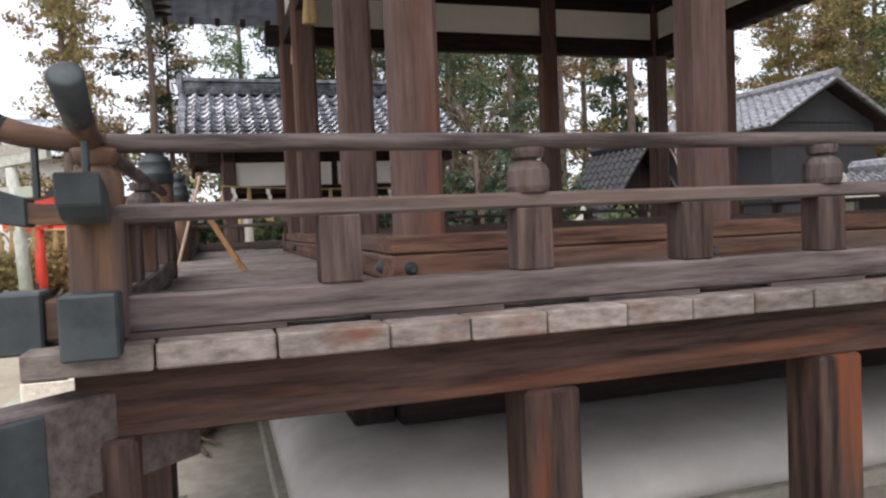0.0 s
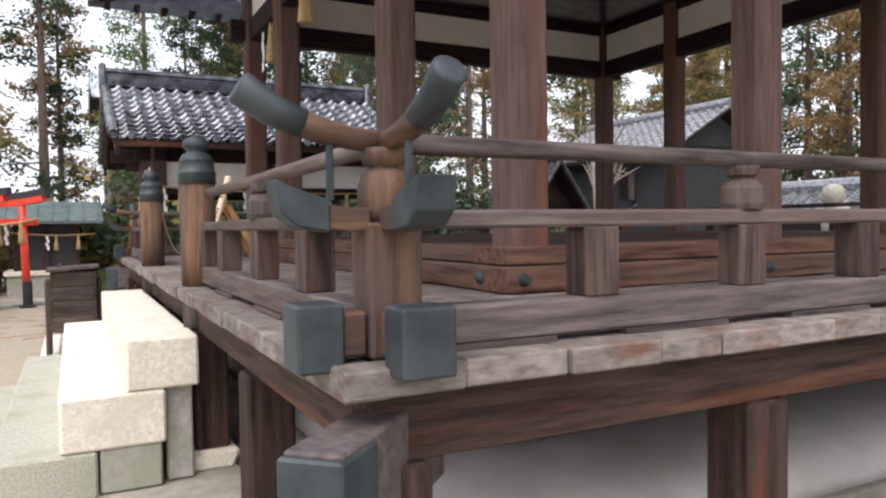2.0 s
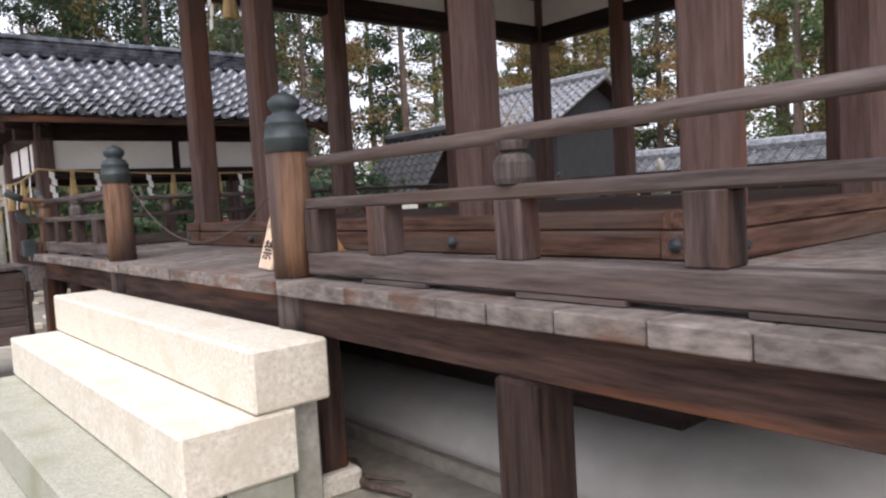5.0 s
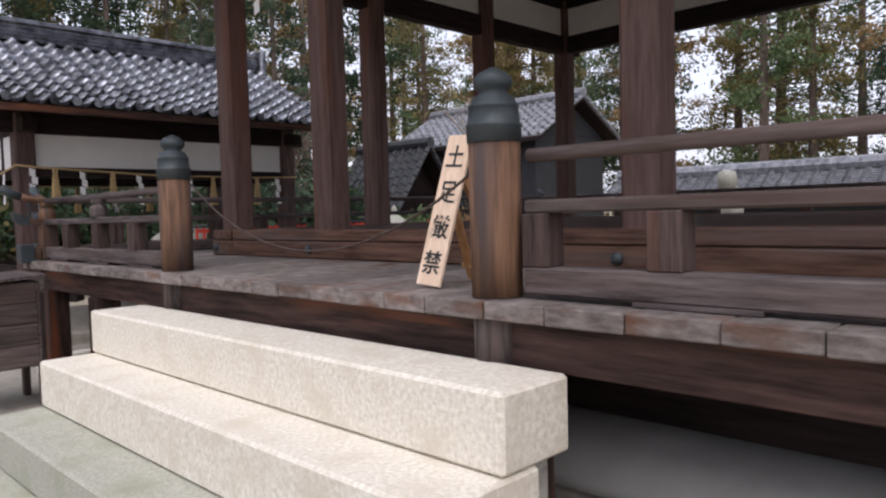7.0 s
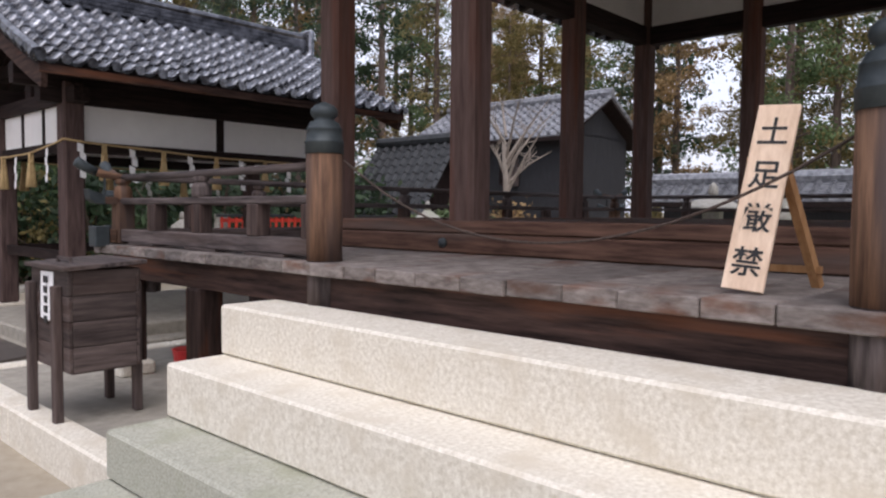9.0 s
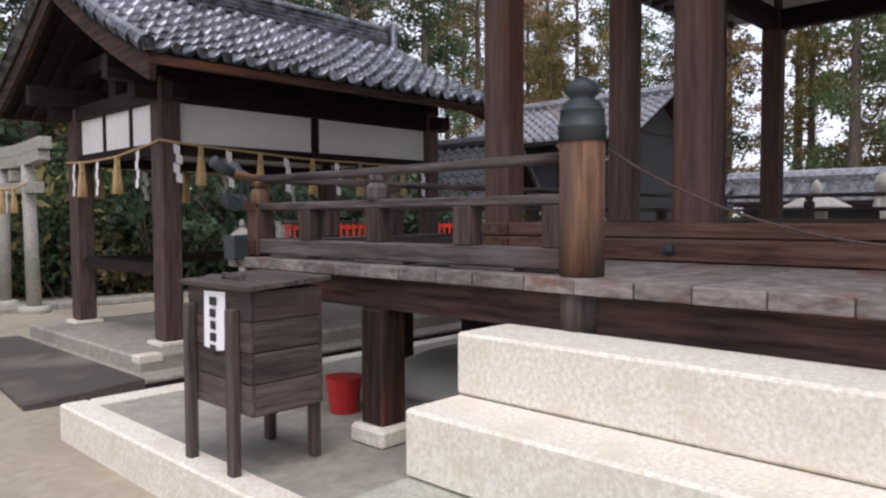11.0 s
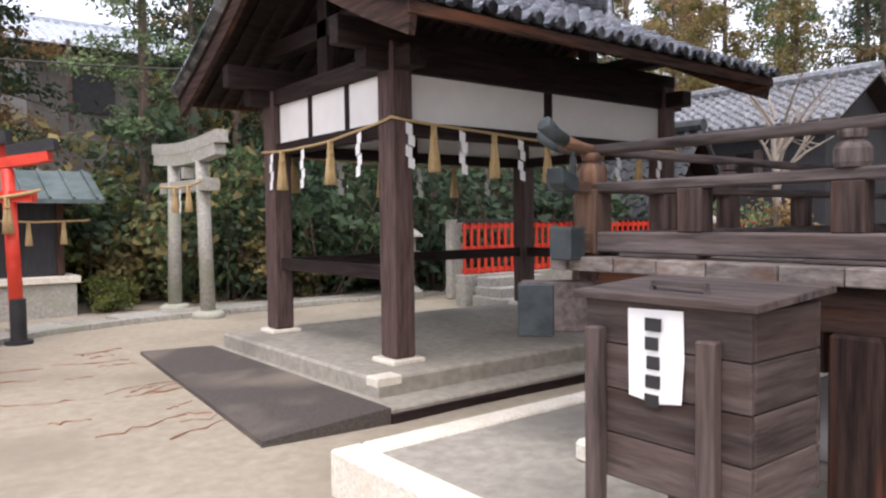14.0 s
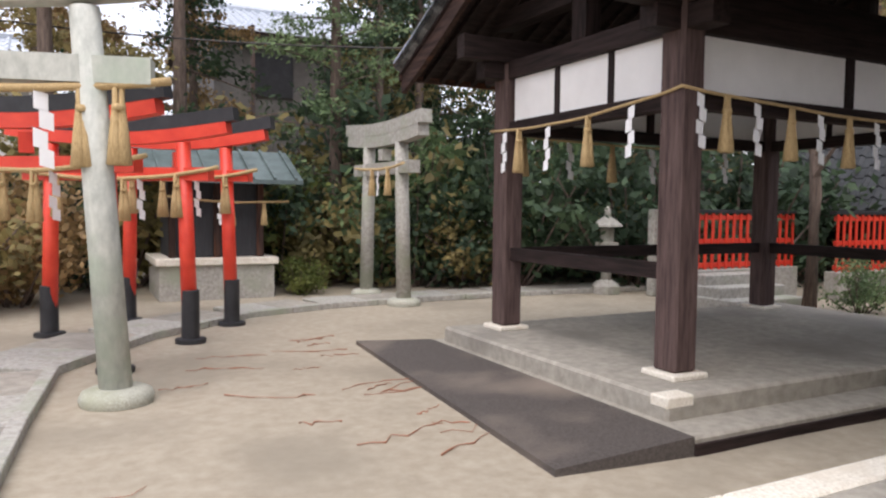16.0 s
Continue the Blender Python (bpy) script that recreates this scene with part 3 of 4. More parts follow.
for k, character in enumerate("土足厳禁"):
    curve = bpy.data.curves.new("character", "FONT")
    curve.body, curve.size, curve.align_x, curve.extrude, curve.offset = character, 0.1, "CENTER", 0.0008, 0.0012
    flat = bpy.data.objects.new("character", curve)
    scene.collection.objects.link(flat)
    data = bpy.data.meshes.new_from_object(flat.evaluated_get(bpy.context.evaluated_depsgraph_get()))
    bpy.data.objects.remove(flat)
    data.transform(Matrix.Translation(-base_of(sign)) @ SIGN @ Matrix.Translation((0, -0.0015, 0.49 - k * 0.145)) @ Matrix.Rotation(radians(90), 4, "X"))
    data.materials.clear()
    data.materials.append(ink)
    writing = new("character", data)
    writing.parent = sign

# ---- offering box ----
chest = thing("offering_box", (-0.77, 8.2, PZ), "weathered dark timber offering box on legs with slanted lid", "offering box")
BX0, BX1, BY0, BY1 = -0.975, -0.585, 7.95, 8.51
box_wood = {a: wood("box_wood_" + a, (0.04, 0.03, 0.028), (0.14, 0.108, 0.098), a, (0.065, 0.04, 0.032), bump=0.25, vary=0.25) for a in "xyz"}
for z0, z1 in ((0.48, 0.617), (0.62, 0.757), (0.76, 0.897), (0.9, 1.035)):
    for x in (BX0, BX1 - 0.022):
        part("plank", box(x, BY0 + 0.001, z0, x + 0.022, BY1 - 0.001, z1, 0.004), box_wood["y"], chest)
    for y in (BY0, BY1 - 0.022):
        part("plank", box(BX0 + 0.023, y, z0, BX1 - 0.023, y + 0.022, z1, 0.004), box_wood["x"], chest)
part("bottom_board", box(BX0 + 0.02, BY0 + 0.02, 0.47, BX1 - 0.02, BY1 - 0.02, 0.49, 0.002), box_wood["y"], chest)
lid = part("lid", prism([(BX0 - 0.03, BY0 - 0.03, 1.035), (BX1 + 0.03, BY0 - 0.03, 1.06), (BX1 + 0.03, BY1 + 0.03, 1.06), (BX0 - 0.03, BY1 + 0.03, 1.035)], (0, 0, 0.024), 0.003), grey["y"], chest)
part("handle", tube([(BX0 + 0.08, 8.13, 1.06), (BX0 + 0.08, 8.13, 1.088), (BX0 + 0.08, 8.31, 1.088), (BX0 + 0.08, 8.31, 1.06)], 0.009, square=True), grey["y"], lid)
for x, y in ((BX0 - 0.024, 8.06), (BX0 - 0.024, 8.45), (BX1 + 0.024, 8.06), (BX1 + 0.024, 8.45)):
    part("leg", box(x - 0.023, y - 0.028, PZ, x + 0.023, y + 0.028, 0.95, 0.005), box_wood["z"], chest)
sheet = part("paper_notice", prism([(BX0 - 0.003, 8.15, 1.02), (BX0 - 0.003, 8.34, 1.015), (BX0 - 0.006, 8.335, 0.87), (BX0 - 0.012, 8.33, 0.755), (BX0 - 0.008, 8.24, 0.74), (BX0 - 0.012, 8.15, 0.755), (BX0 - 0.006, 8.145, 0.88)], (-0.002, 0, 0)), paper, chest, "white paper notice with a column of blurred black writing")
for k in range(5):
    z = 0.985 - k * 0.056
    dy = 0.006 * math.sin(k * 2.3)
    cy, front, back = 8.245 + dy, BX0 - 0.0175, BX0 - 0.012
    mark = [box(front, cy - 0.028 + 0.006 * (k % 3), z - 0.03, back, cy + 0.026 - 0.005 * (k % 2), z + 0.008, 0)]
    part("writing_mark", join(*mark), ink, sheet)
single("red_bucket", lathe(0.05, 8.6, [(0.085, PZ), (0.11, PZ + 0.2), (0.115, PZ + 0.21), (0.1, PZ + 0.212)], 18), red_plastic, "small red plastic bucket under the stage deck", "bucket")

fallen = thing("fallen_branch", (0.0, 4.1, PZ), "dark twisted fallen branch on the podium floor", "branch")
part("stem", tube([(-0.02, 4.5, PZ + 0.02), (0.03, 4.3, PZ + 0.05), (-0.05, 4.1, PZ + 0.03), (0.02, 3.86, PZ + 0.02)], [0.018, 0.022, 0.02, 0.01], 7), bark, fallen, smooth=True)
for tip in ((-0.1, 3.95, PZ + 0.06), (0.1, 4.0, PZ + 0.02), (-0.08, 4.25, PZ + 0.08)):
    part("twig", tube([(-0.03, 4.15, PZ + 0.04), tip], [0.012, 0.005], 5), bark, fallen)

# ---- rubber mat ----
mat_plan = [(-1.04, 10.89, 0.018), (-0.195, 10.81, 0.088), (-0.195, 13.95, 0.088), (-0.72, 14.5, 0.018)]
single("rubber_mat", ring_mesh([[(x, y, G0 - 0.01) for x, y, z in mat_plan], [(x, y, z) for x, y, z in mat_plan]]), rubber,
       "worn black rubber mat sloping up to the pavilion floor", "mat")

# ---- prayer pavilion ----
pav = thing("roofed_pavilion", (1.8, 12.4, 0.25), "open four-post timber pavilion with grey tiled gable roof", "pavilion")
slab = thing("pavilion_floor", (1.8, 12.4, G0), "raised grey concrete floor of the pavilion with stone corner", "floor", kind="structure")
part("floor_slab", box(-0.12, 11.09, G0 - 0.1, 4.3, 13.85, 0.215, 0.02), concrete, slab)
part("lower_slab", box(-0.19, 10.822, G0 - 0.1, 4.4, 13.98, 0.08, 0.015), concrete, slab)
part("edge_board", box(-0.19, 10.8, G0 - 0.02, 4.4, 10.82, 0.045, 0.003), dark["x"], slab, "dark edging board")
part("corner_stone", box(-0.122, 11.088, 0.15, 0.09, 11.23, 0.2185, 0.008), granite, slab)
PX, PY = (0.35, 3.69), (11.51, 13.55)
for x in PX:
    for y in PY:
        col = part("post", box(x - 0.1, y - 0.1, 0.25, x + 0.1, y + 0.1, 2.62, 0.02), wood("pavilion_wood", (0.05, 0.032, 0.03), (0.14, 0.095, 0.085), "z") if (x, y) == (PX[0], PY[0]) else bpy.data.materials["pavilion_wood"], pav)
        part("post_base", box(x - 0.15, y - 0.15, 0.21, x + 0.15, y + 0.15, 0.252, 0.01), granite, col)
for y in PY:
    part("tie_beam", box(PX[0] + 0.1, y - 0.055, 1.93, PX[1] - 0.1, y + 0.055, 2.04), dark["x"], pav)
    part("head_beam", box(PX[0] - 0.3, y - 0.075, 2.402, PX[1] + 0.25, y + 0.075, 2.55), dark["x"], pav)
    mid = 1.97
    part("stud", box(mid - 0.045, y - 0.045, 2.042, mid + 0.045, y + 0.045, 2.399), dark["z"], pav)
    part("plaster_panel", box(PX[0] + 0.1, y - 0.025, 2.041, mid - 0.046, y + 0.025, 2.4, 0), plaster, pav)
    part("plaster_panel", box(mid + 0.046, y - 0.025, 2.041, PX[1] - 0.1, y + 0.025, 2.4, 0), plaster, pav)
for x in PX:
    part("tie_beam", box(x - 0.055, PY[0] + 0.1, 1.93, x + 0.055, PY[1] - 0.1, 2.04), dark["y"], pav)
    part("head_beam", box(x - 0.075, PY[0] - 0.3, 2.405, x + 0.075, PY[1] + 0.3, 2.553), dark["y"], pav)
    part("low_rail", box(x - 0.03, PY[0] + 0.1, 0.83, x + 0.03, PY[1] - 0.1, 0.94), dark["y"], pav)
    cuts = [PY[0] + 0.1, 12.16, 12.8, PY[1] - 0.1]
    for a, b in zip(cuts, cuts[1:]):
        part("plaster_panel", box(x - 0.025, a + 0.03, 2.041, x + 0.025, b - 0.03, 2.403, 0), plaster, pav)
    for a in cuts[1:-1]:
        part("stud", box(x - 0.04, a - 0.03, 2.042, x + 0.04, a + 0.03, 2.402), dark["z"], pav)
    part("gable_beam", box(x - 0.07, PY[0] - 0.1, 2.85, x + 0.07, PY[1] + 0.1, 3.0), dark["y"], pav)
    part("king_post", box(x - 0.07, 12.41, 2.553, x + 0.07, 12.58, 3.5), dark["z"], pav)
part("low_rail", box(PX[0] + 0.1, PY[1] - 0.03, 0.83, PX[1] - 0.1, PY[1] + 0.03, 0.94), dark["x"], pav)
RX0, RX1, RY, REAVE = -0.28, 3.9, 12.49, 2.04


def slope(s):
    """Height of the roof's surface at the share s of the way from eave to ridge, with a slight sag."""
    return 2.62 + 1.02 * (0.8 * s + 0.2 * s * s)


def roof_half(sign):
    loop = [(RX0, RY + sign * REAVE * (1 - s / 8), slope(s / 8) - 0.035) for s in range(9)]
    loop += [(RX0, RY + sign * REAVE * (1 - s / 8), slope(s / 8) - 0.075) for s in range(8, -1, -1)]
    return prism(loop, (RX1 - RX0, 0, 0))


for sign in (-1, 1):
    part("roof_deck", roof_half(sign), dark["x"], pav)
    part("eave_board", box(RX0, RY + sign * REAVE - 0.02, 2.5, RX1, RY + sign * REAVE + 0.02, 2.57), brown["x"], pav)
    part("purlin", box(RX0 + 0.1, RY + sign * 1.0 - 0.06, 2.54, RX1 - 0.1, RY + sign * 1.0 + 0.06, 2.74), dark["x"], pav)
    for x in (RX0 + 0.02, RX1 - 0.08):
        loop = [(x, RY + sign * (REAVE + 0.03) * (1 - s / 8), slope(s / 8) - 0.0) for s in range(9)] + [(x, RY + sign * REAVE * (1 - s / 8) * 0.99, slope(s / 8) - 0.24) for s in range(8, -1, -1)]
        part("barge_board", prism(loop, (0.05, 0, 0)), brown["y"], pav)
for i in range(24):
    x = RX0 + 0.08 + i * 0.175
    for sign in (-1, 1):
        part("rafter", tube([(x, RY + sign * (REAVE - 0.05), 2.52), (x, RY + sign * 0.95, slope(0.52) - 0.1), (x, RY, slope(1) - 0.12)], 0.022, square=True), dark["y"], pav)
part("ridge_tiles", join(*[box(RX0 + 0.02, RY - 0.11 + k * 0.012, 3.6 + k * 0.05, RX1 - 0.02, RY + 0.11 - k * 0.012, 3.645 + k * 0.05, 0.008) for k in range(4)],
                         tube([(RX0, RY, 3.83), (RX1, RY, 3.83)], 0.065, 12)), tile, pav, "stacked grey ridge tiles")
for x in (RX0 - 0.03, RX1 + 0.03):
    part("ridge_end_tile", box(x - 0.05, RY - 0.16, 3.55, x + 0.05, RY + 0.16, 3.94, 0.03), tile, pav)


def pan_tile(w, d, up):
    """One wavy roof tile, its front edge proud of the next, sloping up."""
    bm = bmesh.new()
    prof = [(0, 0.022), (0.12, -0.004), (0.3, -0.024), (0.5, -0.026), (0.66, -0.004), (0.8, 0.036), (0.92, 0.042), (1.02, 0.02)]
    rows = []
    for yy, zz, th in ((0, 0.046, 0), (0, 0.046, -0.045), (d * 0.5, up * 0.5 + 0.014, 0), (d, up, 0)):
        rows.append([bm.verts.new((u * w, yy, zz + h + th)) for u, h in prof])
    for a, b in ((rows[1], rows[0]), (rows[0], rows[2]), (rows[2], rows[3])):
        for i in range(len(prof) - 1):
            bm.faces.new((a[i], a[i + 1], b[i + 1], b[i]))
    return bm


ROWS_T, W_T = 11, (RX1 - RX0) / 20
north = []
for j in range(ROWS_T):
    s0, s1 = j / ROWS_T, (j + 1.12) / ROWS_T
    d, up = REAVE * (s1 - s0), slope(s1) - slope(s0)
    data = mesh_of("roof_tile", pan_tile(W_T, d, up), tile)
    data.shade_smooth()
    for i in range(20):
        ob = new("roof_tile", data)
        ob.parent = pav
        ob.location = Vector((RX0 + i * W_T, RY - REAVE * (1 - s0) - 0.03, slope(s0) - 0.02)) - Vector(pav.location)
        bm = pan_tile(W_T, d, up)
        bmesh.ops.transform(bm, matrix=Matrix.Translation((RX0 + i * W_T, RY + REAVE * (1 - s0) + 0.03, slope(s0) - 0.02)) @ Matrix.Diagonal((1, -1, 1, 1)), verts=bm.verts[:])
        north.append(bm)
part("rear_roof_tiles", join(*north), tile, pav)["kind"] = "stuff"
for i in range(21):
    x = RX0 + i * W_T + 0.0
    part("eave_tile_end", tube([(x, RY - REAVE - 0.055, 2.625), (x, RY - REAVE + 0.02, 2.63)], 0.045, 10), tile, pav)
for j in range(10):
    s0, s1 = j / 10, (j + 1) / 10
    for sign in (-1, 1):
        part("verge_tile", tube([(RX0, RY + sign * REAVE * (1 - s0), slope(s0) + 0.02), (RX0, RY + sign * REAVE * (1 - s1), slope(s1) + 0.035)], [0.07, 0.06], 8), tile, pav)
sacred_rope((PX[0] - 0.11, PY[0] - 0.11, 2.05), (PX[1] + 0.11, PY[0] - 0.11, 1.97), 0.05,
            [(0.045, "s"), (0.11, "t"), (0.19, "s"), (0.285, "t"), (0.37, "s"), (0.46, "t"), (0.55, "s"), (0.64, "t"), (0.73, "s"), (0.82, "t"), (0.91, "s")], 0.011, 1.0,
            "thin straw rope with tassels and white streamers round the pavilion", "pavilion ropes")
sacred_rope((PX[0] - 0.11, PY[0] - 0.11, 2.05), (PX[0] - 0.11, PY[1] + 0.12, 1.97), 0.06,
            [(0.2, "s"), (0.4, "t"), (0.62, "s"), (0.8, "t"), (0.9, "s")], 0.011, 1.0,
            "thin straw rope with tassels and white streamers round the pavilion", "pavilion ropes")
sacred_rope((PX[0] - 0.11, PY[1] + 0.11, 1.97), (PX[1], PY[1] + 0.11, 1.97), 0.06,
            [(0.1, "t"), (0.25, "s"), (0.4, "t"), (0.55, "s"), (0.7, "t"), (0.85, "s")], 0.011, 1.0,
            "thin straw rope with tassels and white streamers round the pavilion", "pavilion ropes")


# ---- gates ----
def torii(name, p, q, r, height, mat, tie_mat, cap_mat, label, group, foot=None, lean=0.03, over=0.45, rise=0.16):
    """A gate whose two round posts stand at p and q."""
    p, q = Vector((*p, G0)), Vector((*q, G0))
    d = (q - p).normalized()
    gate = thing(name, (p + q) / 2, label, "torii gate", group)
    up = Vector((0, 0, height))
    for a, s in ((p, 1), (q, -1)):
        part("post", tube([a + Vector((0, 0, 0.0)), a + d * lean * s * 2 + up * 0.9], [r, r * 0.88], 18), mat, gate, smooth=True)
        if foot == "stone":
            part("foot_stone", lathe(a.x, a.y, [(r * 2.1, G0 - 0.05), (r * 2.25, G0 + 0.04), (r * 2.1, G0 + 0.08), (r * 1.7, G0 + 0.1), (r * 1.0, G0 + 0.105)], 18), mossy, gate, smooth=True)
        elif foot:
            part("foot_sleeve", lathe(a.x, a.y, [(r * 1.9, G0), (r * 1.9, G0 + 0.04), (r * 1.13, G0 + 0.05), (r * 1.1, G0 + 0.5), (r, G0 + 0.505)], 18), foot, gate, "black painted foot")
    a, b = p - d * over * 0.55 + up * 0.76, q + d * over * 0.55 + up * 0.76
    part("tie_beam", tube([a, b], r * 0.82, square=True), tie_mat, gate)
    top = []
    for i in range(9):
        s = i / 8
        top.append((p - d * over).lerp(q + d * over, s) + up * 0.92 + Vector((0, 0, rise * (2 * s - 1) ** 2)))
    part("lintel", tube(top, r * 0.8, square=True), tie_mat, gate)
    part("cap_beam", tube([t + Vector((0, 0, r * 1.62)) + d * (0.07 if i == 8 else -0.07 if i == 0 else 0) for i, t in enumerate(top)], r * 0.84, square=True), cap_mat, gate)
    m = (p + q) / 2 + up * 0.84
    part("centre_strut", tube([m - Vector((0, 0, 0.08)), m + Vector((0, 0, 0.08))], r * 0.7, square=True), tie_mat, gate)
    return gate


torii("stone_torii", (-2.86, 13.25), (-4.9, 13.8), 0.104, 2.84, pale_stone, pale_stone, stone, "tall pale lichened stone torii gate with straw rope", "stone gates", "stone", 0.08)
sacred_rope((-2.52, 13.1, 2.08), (-5.1, 13.78, 2.05), 0.07, [(0.12, "t"), (0.2, "t"), (0.29, "s"), (0.5, "t"), (0.7, "s")], 0.028, 1.4, "thick straw rope tied to the stone torii", "gate ropes")
torii("stone_torii", (0.83, 16.85), (0.76, 18.05), 0.1, 2.42, stone, stone, stone, "small weathered grey stone torii gate", "stone gates", "stone", 0.05, 0.5, 0.07)
sacred_rope((0.66, 16.5, 1.85), (0.62, 18.15, 1.85), 0.05, [(0.3, "t"), (0.5, "s"), (0.62, "t")], 0.018, 1.0, "straw rope with tassels on the small stone torii", "gate ropes")
for p, q, high in (((-2.11, 15.25), (-3.31, 16.14), 2.1), ((-1.56, 16.1), (-2.55, 16.8), 2.14), ((-2.82, 14.2), (-4.0, 15.1), 2.12)):
    torii("red_torii", p, q, 0.075, high, red_paint, red_paint, black_paint, "vermilion torii gate with black lintel and black feet", "red gates", black_paint, 0.03, 0.4, 0.1)
    sacred_rope((p[0] + 0.22, p[1] - 0.25, high * 0.78), (q[0] - 0.25, q[1] + 0.08, high * 0.77), 0.1, [(0.2, "t"), (0.38, "s"), (0.46, "t"), (0.6, "t"), (0.8, "t")], 0.02, 1.1, "straw rope with tassels on the red torii", "gate ropes")

# ---- small shrine behind the red gates ----
HX, HY = 0.34, 1.1
hut = thing("small_shrine", (-1.65 + HX, 17.9 + HY, G0), "small dark roadside shrine with green copper roof on stone plinth", "shrine")
part("plinth", box(-2.4 + HX, 17.3 + HY, G0 - 0.05, -0.85 + HX, 18.7 + HY, 0.46, 0.01), stone, hut)
part("plinth_cap", box(-2.45 + HX, 17.25 + HY, 0.462, -0.8 + HX, 18.75 + HY, 0.56, 0.01), granite, hut)
part("body", box(-2.25 + HX, 17.5 + HY, 0.562, -1.0 + HX, 18.6 + HY, 1.6, 0.01), black_wall, hut)
for x in (-2.22 + HX, -1.62 + HX, -1.02 + HX):
    part("post", box(x - 0.045, 17.42 + HY, 0.562, x + 0.045, 17.5 + HY, 1.62), brown["z"], hut)
part("roof", prism([(-2.75 + HX, y + HY, z) for y, z in ((17.05, 1.65), (18.0, 2.1), (18.9, 1.65), (18.9, 1.59), (18.0, 2.02), (17.05, 1.59))], (2.25, 0, 0)), copper_roof, hut)
for i in range(8):
    x = -2.7 + HX + i * 0.3
    part("roof_batten", tube([(x, 17.04 + HY, 1.665), (x, 18.0 + HY, 2.115)], 0.018, square=True), copper_roof, hut)
sacred_rope((-2.4 + HX, 17.3 + HY, 1.42), (-0.65 + HX, 17.28 + HY, 1.36), 0.05, [(0.2, "t"), (0.45, "s"), (0.55, "t"), (0.8, "t")], 0.016, 0.9, "straw rope across the front of the small shrine", "gate ropes")

# ---- paving along the yard's far edge ----
paving = thing("paving", (0, 16, G0), "strip of pale worn paving slabs with raised edge", "paving", kind="structure")
line = [(-3.55, 11.4), (-3.45, 12.8), (-3.3, 14.3), (-2.46, 15.61), (-1.28, 16.61), (-0.2, 17.0), (1.2, 17.15), (2.6, 17.2), (4.2, 17.1), (6.0, 16.9), (8.2, 16.5)]
for a, b in zip(line, line[1:]):
    a, b = Vector((*a, 0)), Vector((*b, 0))
    side = (b - a).normalized().cross(Vector((0, 0, 1))) * -0.8
    n = max(2, round((b - a).length / 0.75))
    for i in range(n):
        p, q = a.lerp(b, (i + 0.01) / n), a.lerp(b, (i + 0.99) / n)
        part("slab", prism([p + Vector((0, 0, G0)), q + Vector((0, 0, G0)), q + side + Vector((0, 0, G0)), p + side + Vector((0, 0, G0))], (0, 0, 0.045), 0.006), concrete if i % 3 else stone, paving)
        part("edge_stone", prism([p + Vector((0, 0, G0)), q + Vector((0, 0, G0)), q - side * 0.12 + Vector((0, 0, G0)), p - side * 0.12 + Vector((0, 0, G0))], (0, 0, 0.075), 0.006), stone, paving)


# ---- stone lanterns, guardian statues, red fence ----
def lantern(x, y, s, label="weathered grey stone lantern on a round base", w=1.0):
    t = thing("stone_lantern", (x, y, G0), label, "stone lantern", "stone lanterns")
    part("base", lathe(x, y, [(0.26 * s, G0), (0.27 * s, 0.12 * s), (0.18 * s, 0.2 * s), (0.1 * s, 0.24 * s)], 6), stone, t)
    part("shaft", lathe(x, y, [(0.1 * s, 0.22 * s), (0.085 * s, 0.5 * s), (0.1 * s, 0.78 * s)], 14), stone, t, smooth=True)
    part("platform", lathe(x, y, [(0.1 * s, 0.77 * s), (0.22 * s, 0.86 * s), (0.22 * s, 0.92 * s)], 6), stone, t)
    part("fire_box", lathe(x, y, [(0.13 * s, 0.92 * s), (0.14 * s, 1.18 * s)], 6), stone, t)
    part("roof", lathe(x, y, [(0.3 * s * w, 1.2 * s), (0.29 * s * w, 1.24 * s), (0.16 * s * w, 1.33 * s), (0.06 * s, 1.4 * s)], 6), stone, t)
    part("finial", lathe(x, y, [(0.05 * s, 1.39 * s), (0.07 * s, 1.45 * s), (0.05 * s, 1.53 * s), (0.01 * s, 1.58 * s)], 12), stone, t, smooth=True)
    return t


lantern(4.3, 16.9, 0.85)
lantern(9.35, 8.75, 1.2, "stone lantern with a broad umbrella-shaped roof", 1.45)
lantern(7.4, 13.4, 1.0)


def guardian(x, y, turn):
    t = thing("guardian_statue", (x, y, G0), "seated stone guardian lion on a stepped plinth", "statue", "guardian statues")
    part("plinth", join(box(x - 0.45, y - 0.45, G0, x + 0.45, y + 0.45, 0.6, 0.02), box(x - 0.36, y - 0.36, 0.602, x + 0.36, y + 0.36, 1.2, 0.02)), stone, t)
    body = join(lathe(x, y, [(0.22, 1.2), (0.24, 1.35), (0.19, 1.6), (0.13, 1.75)], 12), lathe(x - 0.1, y, [(0.04, 1.66), (0.15, 1.72), (0.18, 1.85), (0.14, 1.98), (0.04, 2.02)], 12),
                tube([(x - 0.16, y - 0.1, 1.2), (x - 0.14, y - 0.08, 1.62)], 0.055, 8), tube([(x - 0.16, y + 0.1, 1.2), (x - 0.14, y + 0.08, 1.62)], 0.055, 8))
    part("statue", body, stone, t, smooth=True)


guardian(10.5, 8.04, 0)


